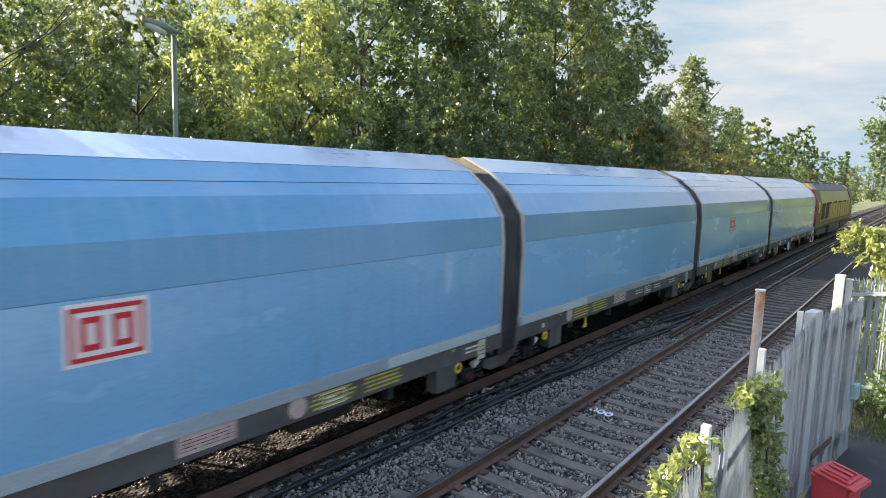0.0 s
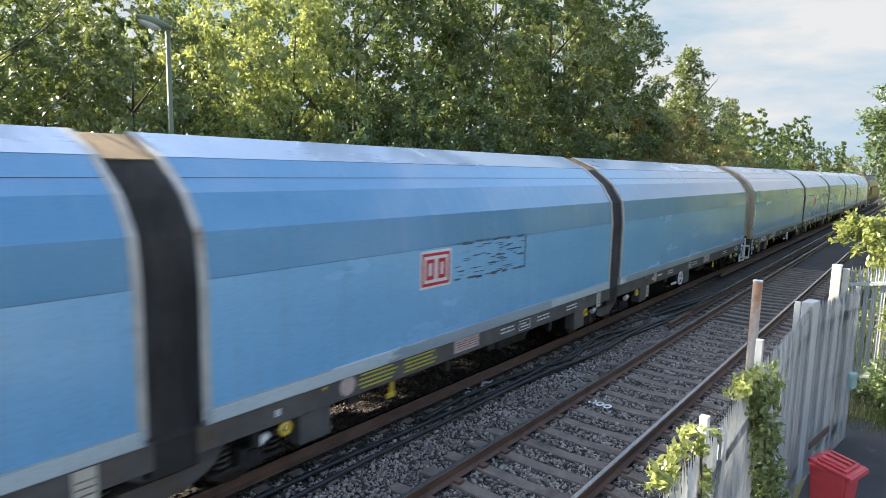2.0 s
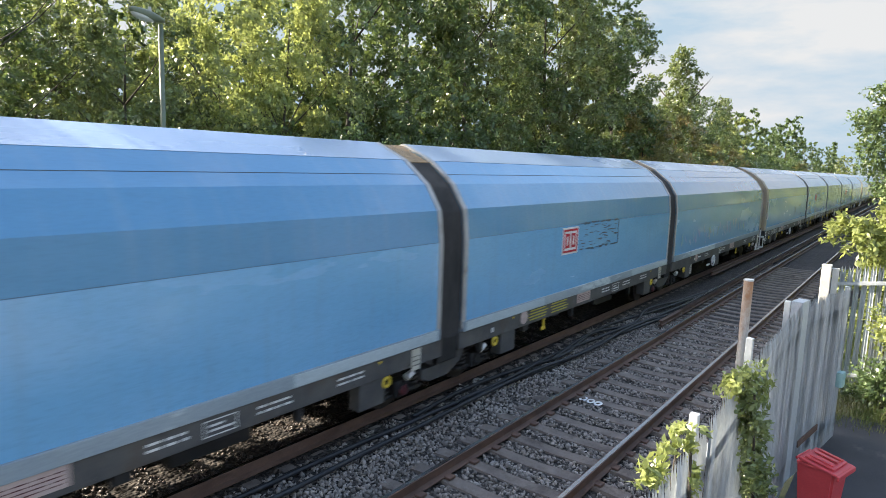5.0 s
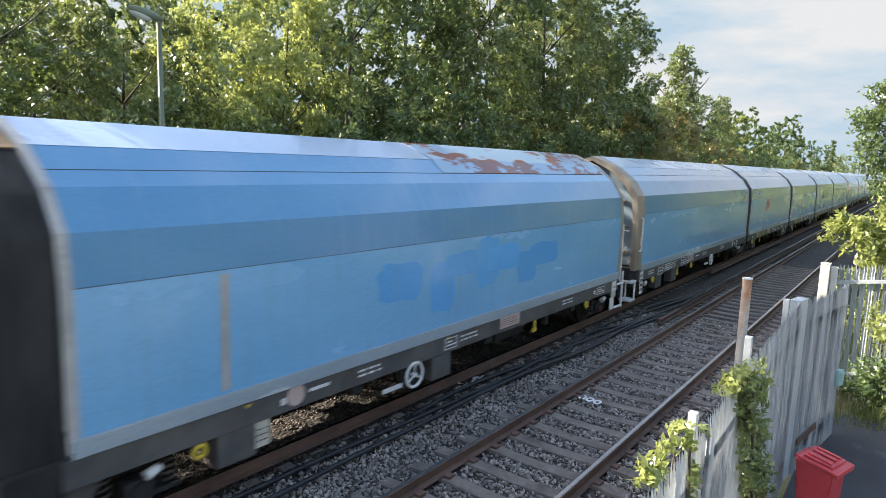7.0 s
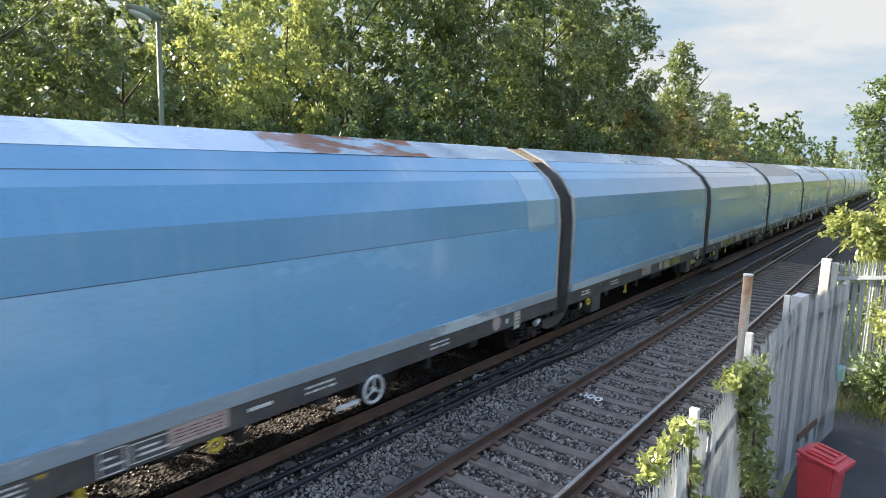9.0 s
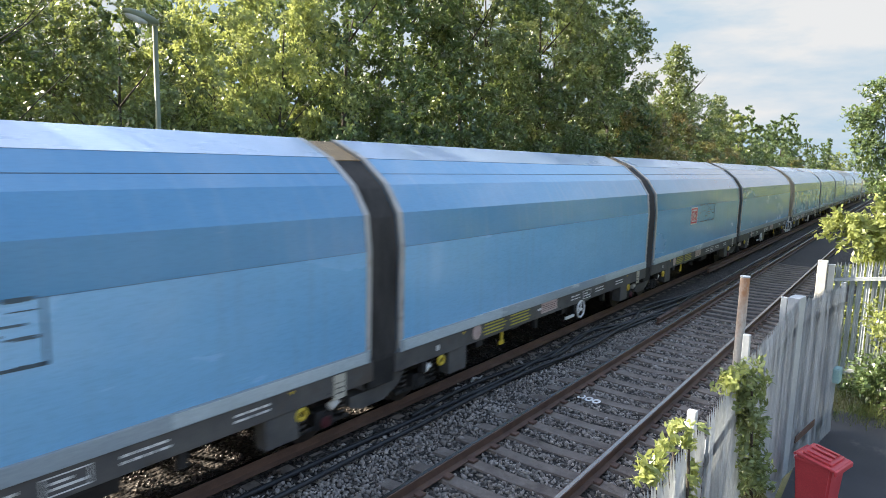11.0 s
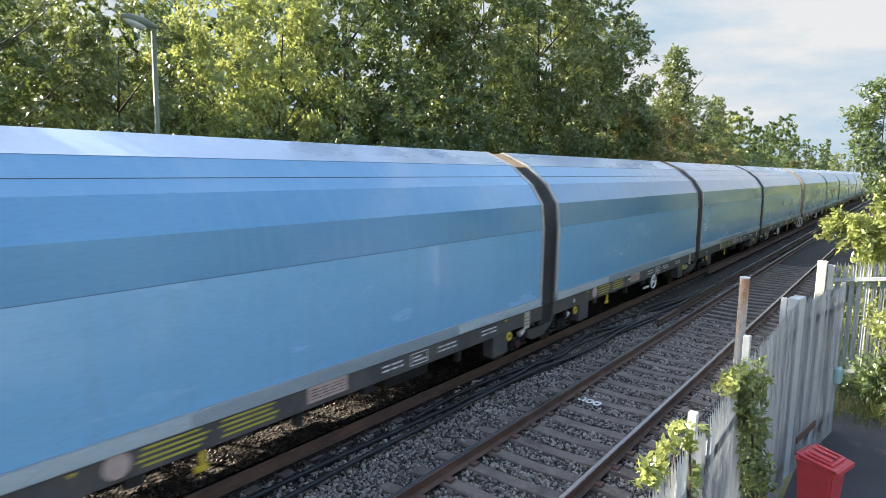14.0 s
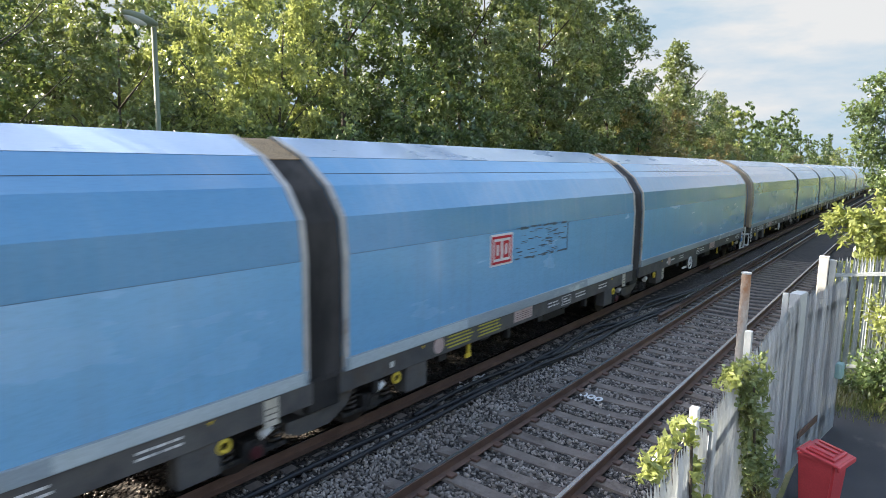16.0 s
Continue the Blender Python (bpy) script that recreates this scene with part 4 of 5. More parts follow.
    if "turned" in options:
        lay.update(plate=-0.4, round=0.75, big=(1.75, 0.86), hook=-1.72, bits=(-4.2, -2.6, 4.3))
    for dy in lay["ring"]:
        put("tie_ring", "tie_ring", ring_bm, YELLOW, w, (1.33, dy, 0.67), "yellow lashing ring", True)
    put("tow_hook", "tow_hook", hook_bm, YELLOW, w, (1.3, lay["hook"], 0.64), "yellow towing hook")
    put("round_sign", "round_sign", lambda: rod(bmesh.new(), (0, 0, 0), (0.008, 0, 0), 0.13, seg=20), PINK, w, (F, lay["round"], 0.93), "faded round plate")
    put("label_plate", "label_plate", lambda: boxed(0, 0.008, -0.33, 0.33, -0.1, 0.12), PINK if "red_plate" not in options else WHITE, w, (F, lay["plate"], 0.93), "faded plate with unreadable lines")
    put("plate_print", "plate_print", lambda: bars(0.008, -0.28, 0.28, -0.06, 0.09, 4, 3, 0.78), MAROON, w, (F, lay["plate"], 0.93), "red unreadable lines")
    if lay["big"]:
        by, bw = lay["big"]
        if kind == "middle":
            for s in (-1, 1):
                put("stencil_panel", "stencil_panel:%d" % s, lambda: lines_bm(s), DULL_YELLOW, w, (F, by + s * 0.44, 0.92), "faded yellow stencilled lines")
        else:
            put("stencil_panel", "stencil_panel:" + kind, lambda: bars(0, -bw, bw, -0.1, 0.1, 4, 4, 0.6), WHITE, w, (F, by, 0.92), "faded stencilled lines")
    for k, dy in enumerate(lay["bits"]):
        put("white_stencil", "white_stencil:%d" % k, lambda: bars(0, -0.24, 0.24, -0.06, 0.07, 2, 20 + k, 0.6), WHITE, w, (F, dy, 0.93), "small white stencilled lines")
    put("data_plate", "data_plate", lambda: boxed(0, 0.008, -0.1, 0.1, -0.17, 0.15), PALE_PLATE, w, (F - (0.03 if kind == "front" else 0), *lay["data"]), "cream data plate with faint lines")
    put("data_print", "data_print", lambda: bars(0.008, -0.07, 0.07, -0.1, 0.1, 3, 31, 0.75), SOLEBAR, w, (F - (0.03 if kind == "front" else 0), *lay["data"]))
    for dy, ww, hh in {"rear": ((-4.35, 0.2, 0.15), (-3.75, 0.26, 0.1), (-2.3, 0.12, 0.12), (-1.9, 0.24, 0.1)), "front": ((4.9, 0.22, 0.08), (-0.9, 0.16, 0.09)), "middle": ((1.3, 0.2, 0.09),)}[kind]:
        put("outline_stencil", "outline_stencil:%g%g" % (ww, hh), lambda: outline_bm(ww, hh), WHITE, w, (F, dy, 0.9), "white outlined stencil box")
    for k, dy in enumerate(lay["deep"]):
        put("hanging_plate", "hanging_plate", lambda: boxed(1.12, 1.33, -0.24, 0.24, 0.38, 0.8, bevel=0.012), SOLEBAR, w, (0, dy, 0))
        put("hanging_plate", "hanging_plate:far", lambda: boxed(-1.33, -1.12, -0.24, 0.24, 0.38, 0.8, bevel=0.012), SOLEBAR, w, (0, -dy, 0))
    # boxes added on the far side to block sun from the ballast below
    for k, (dy, dl, zb) in enumerate(((-0.4, 0.55, 0.42), (2.0, 0.4, 0.5), (-2.4, 0.3, 0.36))):
        put("equipment_box", "equipment_box:%d" % k, lambda: boxed(-1.05, -0.35, -dl, dl, zb, 0.86, bevel=0.03), BLACK, w, (0, dy, 0))
    for k, dy in enumerate((-4.4, -2.9, -1.7, -0.9, 0.3, 1.4, 2.4, 3.6)):
        put("bracket", "bracket:%d" % (k % 3), lambda: boxed(1.2, 1.3, -0.05 - 0.05 * (k % 3), 0.05 + 0.05 * (k % 3), 0.56 + 0.07 * (k % 3), 0.8, bevel=0.01), BLACK, w, (0, dy, 0))
    for dy in lay["deep"]:
        put("lifting_mark", "lifting_mark", lambda: prism_y(bmesh.new(), [(-0.04, 0.022), (0.04, 0.022), (0, -0.022)], 0, 0.004), YELLOW, w, (F, dy + 0.12, 0.985), "small yellow lifting mark")
    for k in range(9):
        put("rivet", "rivet", lambda: rod(bmesh.new(), (0, 0, 0), (0.012, 0, 0), 0.018, 0.012, 8), SOLEBAR, w, (1.35, y0 + 0.7 + k * (y1 - y0 - 1.4) / 8, 0.81))
    for k in (-1, 1):
        put("spot_label", "spot_label", lambda: boxed(0, 0.005, -0.035, 0.035, -0.04, 0.04), WHITE, w, (F, k * 4.35 + 0.2, 0.9), "small white label")
    if kind != "middle" or "handwheel" in options:
        hy = {"front": -1.785, "rear": 1.13, "middle": 1.0}[kind]
        hy += 0.9 if "wheel_ahead" in options else 0
        put("handwheel", "handwheel", handwheel_bm, WHITE, w, (1.36, hy, 0.61), "white brake handwheel", True)
        put("wheel_boss", "wheel_boss", lambda: rod(bmesh.new(), (-0.12, 0, 0), (-0.02, 0, 0), 0.24, 0.24, 18), BLACK, w, (1.33, hy, 0.66), "dark round boss behind the handwheel")
        put("brake_lever", "brake_lever", lambda: boxed(-0.02, 0.02, -0.2, 0.2, -0.03, 0.03, bevel=0.01), WHITE, w, (1.3, hy - 0.42, 0.5), "white brake lever")
        put("flat_arrow", "flat_arrow", lambda: boxed(0, 0.006, -0.16, 0.16, -0.02, 0.02), WHITE, w, (F, hy - 1.82, 0.93))
    # singular marks
    if "logo" in options:
        emblem(w, -1.34, 2.23, 0.55)
    if "ghost" in options:
        put("sticker_trace", "sticker_trace", ghost_bm, STAIN, w, (1.357, 0.17, 2.26), "torn grey remains of a removed sticker")
    if "scrawl" in options:
        put("scrawl", "scrawl", lambda: scrawl_bm(3, 5.2, 1.0, 11), FAINT, w, (1.357, -1.0, 2.2), "faded dark spray-paint scrawl")
    if "pale_scrawl" in options:
        for k in range(34):
            put("spray_mark", "spray_mark:%d" % k, lambda: spray_bm(k), SPRAYS[(k * 7 + k // 3) % 5], w, label="faded coloured spray-paint mark")
    if "low_scrawl" in options:
        put("scrawl", "scrawl:low", lambda: scrawl_bm(12, 5, 0.4, 14), STAIN, w, (1.357, 0.5, 1.5), "dark spray-paint marks along the lower side")
    if "rust_front" in options:
        put("rusted_roof_area", "rust_front", lambda: ribbon(bmesh.new(), [(0.866, 3.545), (0.61, 3.753), (0.0, 4.012)], [(0.866, 3.53), (0.6, 3.742), (0.0, 4.002)], -0.6, 5.7), RUSTY_ROOF, w, label="rust-red patches on the roof sheet")
    if "rust_patch" in options:
        ra = 1.6 if kind == "middle" else 0.2
        put("rusted_roof_area", "rust_patch:" + kind, lambda: roof_sheet_bm(ra, ra + 3.0, 4, 5, 0.009), RUSTY_ROOF, w, label="rust-red patch on the roof sheet")
    if "brown_roof" in options:
        put("brown_roof_film", "brown_roof", lambda: roof_sheet_bm(y0 + 0.1, y1 - 0.1, 3, 5), BROWN_ROOF, w, label="brown dirt film over the roof")
    if "patch_panel" in options:
        pa, pb = (2.5, 4.25) if kind == "middle" else (5.15, 6.2)
        put("repair_panel", "repair_panel:" + kind, lambda: ribbon(bmesh.new(), [(1.362, 2.44), (1.359, 2.54), (1.301, 3.012), (1.056, 3.39), (0.9, 3.513)], [(1.352, 2.44), (1.35, 2.54), (1.293, 3.008), (1.048, 3.385), (0.9, 3.503)], pa, pb), PALE_BLUE, w, label="pale shiny repair panel")
    if "fresh" in options:
        for k in range(7):
            put("overpaint", "overpaint:%d" % k, lambda: overpaint_bm(k), FRESH_BLUE, w, label="fresh blue paint over old writing")
    if "column_stain" in options:
        put("vertical_stain", "vertical_stain", lambda: boxed(1.345, 1.358, -4.95, -4.85, 1.25, 2.5), TRIM, w, label="pale vertical weld strip")
    return w


def locomotive():
    lo = thing("diesel_locomotive", "maroon and gold diesel freight locomotive heading the train", "locomotive", "covered wagons of the freight train")
    prof = [(1.32, 1.15), (1.32, 2.6), (1.05, 3.35), (0.6, 3.8), (-0.6, 3.8), (-1.05, 3.35), (-1.32, 2.6), (-1.32, 1.15)]
    part("body", prism(bmesh.new(), prof, -10.0, 10.0), GOLD, lo, "dull gold body side")
    part("lower_band", boxed(1.322, 1.33, -8.0, 8.0, 1.18, 1.42), MAROON, lo, "maroon band along the body foot")
    part("roof_cover", ribbon(bmesh.new(), [(1.07, 3.37), (0.62, 3.82), (-0.62, 3.82), (-1.07, 3.37)], [(1.04, 3.34), (0.6, 3.79), (-0.6, 3.79), (-1.04, 3.34)], -8.2, 8.2), SOLEBAR, lo, "sooty grey roof")
    for y in (-7.3, -5.4):
        part("intake_panel", boxed(1.322, 1.335, y - 0.7, y + 0.7, 1.5, 2.55), BLACK, lo, "black louvred intake panel")
    for k in range(8):
        part("door_rib", boxed(1.322, 1.338, -4.2 + k * 1.5, -4.14 + k * 1.5, 1.45, 2.58), GOLD, lo)
    for y in (-9.3, 9.3):
        part("cab", prism(bmesh.new(), [(1.33, 1.2), (1.33, 2.65), (1.08, 3.45), (-1.08, 3.45), (-1.33, 2.65), (-1.33, 1.2)], y - 1.0, y + 1.0), MAROON, lo)
        part("cab_window", boxed(1.32, 1.345, y - 0.5, y + 0.4, 2.0, 2.6), DARK_GLASS, lo)
        part("windscreen", boxed(-1.0, 1.0, y + math.copysign(1.0, y) - 0.02, y + math.copysign(1.0, y) + 0.02, 2.3, 3.2), DARK_GLASS, lo)
    for y in (-4.5, -1.5, 1.5, 4.5):
        part("side_grille", boxed(1.322, 1.34, y - 0.9, y + 0.9, 2.48, 2.6), BLACK, lo)
        part("roof_vent", boxed(-0.5, 0.5, y - 0.8, y + 0.8, 3.79, 3.95, bevel=0.03), SOLEBAR, lo)
    part("exhaust", rod(bmesh.new(), (0, 0.5, 3.8), (0, 0.5, 4.05), 0.2), BLACK, lo)
    part("underframe", boxed(-1.25, 1.25, -10.4, 10.4, 0.95, 1.18, bevel=0.02), SOLEBAR, lo)
    part("fuel_tank", boxed(-1.25, 1.25, -3, 3, 0.4, 0.96, bevel=0.1), SOLEBAR, lo)
    for y in (-6.4, 6.4):
        bg = part("bogie", boxed(-1.2, 1.2, y - 2.2, y + 2.2, 0.5, 0.85, bevel=0.04), SOLEBAR, lo)
        for k in (-1.9, 0, 1.9):
            wh = new("wheelset", shared("wheelset", wheel_bm, WHEEL_STEEL))
            wh.parent, wh.location = bg, (0, y + k, 0.1)
    return lo


END_PITCH, MID_PITCH = 13.45, 10.7
OPTIONS = {5: ("wheel_ahead",), 2: ("logo",), 4: ("logo", "turned"), 7: ("logo", "ghost"), 9: ("logo", "ghost"), 10: ("red_plate",), 12: ("logo", "ghost"), 14: ("logo",), 15: ("low_scrawl", "blue_doors"),
           1: ("plain_notice",), 11: ("pale_scrawl", "plain_notice", "end_ladder"), 16: ("rust_front", "column_stain", "fresh", "plain_notice", "end_ladder"), 17: ("brown_roof", "turned", "handwheel"), 19: ("turned",), 18: ("patch_panel", "rust_patch"), 20: ("rust_patch", "patch_panel", "blue_doors", "column_stain"), 22: ("logo", "ghost"), 24: ("logo", "ghost"),
           25: ("scrawl", "blue_doors"), 26: ("fresh", "plain_notice", "end_ladder"), 27: ("forward", "red_plate"), 30: ("blue_doors",), 32: ("logo", "ghost"), 8: ("handwheel",), 28: ("handwheel",), 23: ("handwheel",)}
SAYS = {"logo": "blue covered wagon with a red-bordered white plate", "ghost": "blue covered wagon with white plate and torn sticker remains", "rust_front": "faded blue covered wagon with rust-red roof patches",
        "brown_roof": "blue covered wagon with a brown dirty roof", "patch_panel": "blue covered wagon with a pale repair panel", "scrawl": "blue covered wagon with faded dark scrawl", "pale_scrawl": "blue covered wagon with faded pale scrawl",
        "fresh": "blue covered wagon with fresh overpainted areas", "low_scrawl": "blue covered wagon with dark scrawl low on its side"}


def boundary(k):
    """Metres from the locomotive's coupling back to the gap behind wagon k."""
    s, m = divmod(k, 5)
    return s * (2 * END_PITCH + 3 * MID_PITCH) + (0 if m == 0 else END_PITCH + (m - 1) * MID_PITCH)


SLACK = ((0, 0.02), (1, 0.02), (3, 0.00), (3.5, -0.22), (4, 0.13), (6.5, 0.29), (7, 0.33), (7.5, -0.32), (8.5, -0.30), (9, -0.34), (11.5, 0.29), (12, 0.52),
         (12.5, 0.38), (13.5, 0.31), (14, 0.16), (14.5, -0.15), (15, 0.05), (16, -0.03))


def head_at(t):
    """Place of the locomotive's coupling along the line: a nearly steady run with slight surges."""
    (a, u), (b, v) = next((p, q) for p, q in zip(SLACK, SLACK[1:]) if p[0] <= t <= q[0])
    return 43.9 + 21.1055 * t + 0.00647 * t * t + u + (v - u) * (t - a) / (b - a)


TRAIN = []
for k in range(1, 37):
    kind = {1: "front", 0: "rear"}.get(k % 5, "middle")
    opts = OPTIONS.get(k, ())
    say = next((SAYS[o] for o in ("ghost", "logo", "rust_front", "brown_roof", "patch_panel", "pale_scrawl", "scrawl", "low_scrawl", "fresh") if o in opts), "weathered blue covered car-carrying wagon on the train")
    TRAIN.append((wagon(kind, say, opts), -(boundary(k) + boundary(k - 1)) / 2))
TRAIN.append((locomotive(), 10.6))


# ---------- trees and plants ----------
def leaf_cloud(lobes, n, size, seed, droop=0.3, hollow=0.55, twig_len=1.0):
    """Small leaves in sprays on twigs over the shells of uneven lobes (x, y, z, rx, ry, rz)."""
    rs, spray = np.random.RandomState(seed), 18
    area = np.array([l[3] * l[4] + l[4] * l[5] + l[3] * l[5] for l in lobes])
    pick = rs.choice(len(lobes), n // spray + 1, p=area / area.sum())
    lob = np.array(lobes)[pick]
    d = rs.normal(size=(len(lob), 3)) + np.array([0, 0, 0.25])
    d /= np.linalg.norm(d, axis=1)[:, None]
    rad = hollow + (1.05 - hollow) * rs.uniform(0, 1, len(lob)) ** 0.7
    rad = np.where(rs.uniform(size=len(lob)) < 0.1, rad * rs.uniform(1.05, 1.35, len(lob)), rad)
    centre = lob[:, :3] + d * lob[:, 3:] * rad[:, None]
    twig = np.cross(d, rs.normal(size=d.shape)) * 0.6 + d * 0.9 + np.array([0, 0, -droop])
    twig /= np.linalg.norm(twig, axis=1)[:, None]
    face = d * 0.8 + rs.normal(size=d.shape) * 0.45 + np.array([0, 0, 0.6])
    c, tw, fc = (np.repeat(q, spray, 0)[:n] for q in (centre, twig, face))
    p = c + tw * rs.uniform(-0.22, 0.22, (n, 1)) * twig_len + rs.normal(size=(n, 3)) * 0.06 * twig_len
    a = tw + rs.normal(size=(n, 3)) * 0.6
    a /= np.linalg.norm(a, axis=1)[:, None]
    b = np.cross(a, fc + rs.normal(size=(n, 3)) * 0.5)
    b /= np.linalg.norm(b, axis=1)[:, None]
    ln = size * rs.uniform(0.6, 1.35, (n, 1))
    wd = ln * rs.uniform(0.38, 0.62, (n, 1))
    verts = np.stack([p - a * ln * 0.5, p + b * wd * 0.5 - a * ln * 0.05, p + a * ln * 0.55, p - b * wd * 0.5 - a * ln * 0.05], 1)
    return verts.reshape(-1, 3), np.arange(n * 4).reshape(-1, 4)


def trunk_bm(h, r, limbs, seed):
    rs, bm = random.Random(seed), bmesh.new()
    pts, x, y = [], 0.0, 0.0
    for i in range(6):
        pts.append(Vector((x, y, h * i / 5)))
        x, y = x + rs.uniform(-0.18, 0.18), y + rs.uniform(-0.18, 0.18)
    for i in range(5):
        rod(bm, pts[i], pts[i + 1] + Vector((0, 0, 0.03)), r * (1 - i * 0.17), r * (1 - (i + 1) * 0.17), 10)
    for k in range(limbs):
        b = pts[rs.randint(1, 4)]
        a = rs.uniform(0, 6.28)
        m = b + Vector((math.cos(a), math.sin(a), rs.uniform(0.7, 1.2))) * h * 0.13
        e = m + Vector((math.cos(a) * 0.8, math.sin(a) * 0.8, rs.uniform(0.7, 1.2))) * h * 0.1
        rod(bm, b, m, r * 0.24, r * 0.15, 7)
        rod(bm, m, e, r * 0.15, r * 0.04, 6)
    return bm


def tree(name, label, category, h, spread, leaves, size, mat, seed, low=0.12, lobes=34, trunk=0.16, droop=0.3, shape="round", lobe=0.3, hollow=0.55, group="trees beside the line"):
    """Tapered trunk with limbs and a crown of small leaves in uneven lobes; base at the origin."""
    rs = random.Random(seed)
    t = thing(name, label, category, group)
    part("trunk", trunk_bm(h * 0.8, trunk, 9, seed), BARK, t, smooth=True)
    ls = []
    for i in range(lobes):
        f = (i + 0.5) / lobes
        if shape == "cone":
            reach = spread * (0.06 + 0.94 * (1 - f) ** 0.55)
        else:
            reach = spread * (0.25 + 0.75 * math.sin(math.pi * (0.22 + 0.74 * f)) ** 0.7)
        r = lobe * spread * rs.uniform(0.7, 1.25) * (1.15 - 0.55 * f)
        a, q = i * 2.4 + rs.uniform(-0.5, 0.5), rs.uniform(0.35, 1.0) ** 0.6
        z = h * (low + (1 - low) * f) - r * 0.6
        off = max(0.0, reach - r * 0.8) * q
        ls.append((math.cos(a) * off, math.sin(a) * off, z, r * rs.uniform(0.85, 1.2), r * rs.uniform(0.85, 1.2), r * rs.uniform(0.6, 0.9)))
    v, f = leaf_cloud(ls, leaves, size, seed, droop, hollow)
    crown = new("crown", raw_mesh("crown", v, f, mat))
    crown.parent = t
    return t


TREES = [
    tree("tree", "tall deep-green broadleaf tree beside the railway", "tree", 13.5, 3.4, 28000, 0.175, LEAF_DARK, 11, lobes=44, low=0.2),
    tree("tree", "tall mid-green ash tree with feathery leaves", "tree", 13.0, 3.3, 28000, 0.175, LEAF_MID, 12, droop=0.7, lobes=44, low=0.2),
    tree("tree", "sunlit yellow-green sapling tree beside the line", "tree", 10.0, 2.9, 33000, 0.14, LEAF_LIME, 13, lobes=40, trunk=0.1, low=0.2, droop=0.5, lobe=0.27),
    tree("shrub", "dense shrub with turning brownish leaves", "shrub", 6.0, 2.2, 17000, 0.14, LEAF_TAN, 14, low=0.05, trunk=0.08, lobes=26),
    tree("shrub", "dense deep-green hedge shrub at the line side", "shrub", 5.0, 2.3, 15000, 0.13, LEAF_DARK, 15, low=0.05, trunk=0.08, lobes=26),
    tree("tree", "distant deep-green tree along the railway", "tree", 12.0, 3.5, 9500, 0.34, LEAF_DARK, 16, lobes=26, hollow=0.4, lobe=0.36),
    tree("tree", "distant yellow-green tree along the railway", "tree", 11.0, 3.4, 9000, 0.33, LEAF_LIME, 17, lobes=26, hollow=0.4, lobe=0.36),
    tree("shrub", "dense mid-green hedge shrub along the path side", "shrub", 5.2, 2.6, 5000, 0.26, LEAF_LIME, 18, low=0.02, trunk=0.08, lobes=18),
    tree("tree", "pointed mid-green tree standing above the hedge", "tree", 13.2, 3.6, 34000, 0.19, LEAF_MID, 19, lobes=40, shape="cone", low=0.1, lobe=0.36, hollow=0.45),
    tree("conifer", "narrow dark conifer far along the line", "conifer", 10.5, 1.7, 5000, 0.3, LEAF_DARK, 20, lobes=26, shape="cone", low=0.03, lobe=0.4),
    tree("sapling", "slim thin-crowned sapling beside the line", "tree", 10.5, 1.5, 2600, 0.15, LEAF_MID, 21, lobes=16, low=0.45, trunk=0.1),
    tree("tree", "dim deep-green tree in the depth of the wood", "tree", 12.0, 3.7, 5200, 0.48, LEAF_DARK, 22, lobes=26, hollow=0.4, lobe=0.36),
    # unseen, its crown set high to keep sun off bin and path only
    tree("sapling", "unseen sapling added so its high crown shades bin and path", "tree", 11.6, 1.7, 7000, 0.15, LEAF_MID, 23, lobes=14, low=0.79, trunk=0.07, lobe=0.4),
]
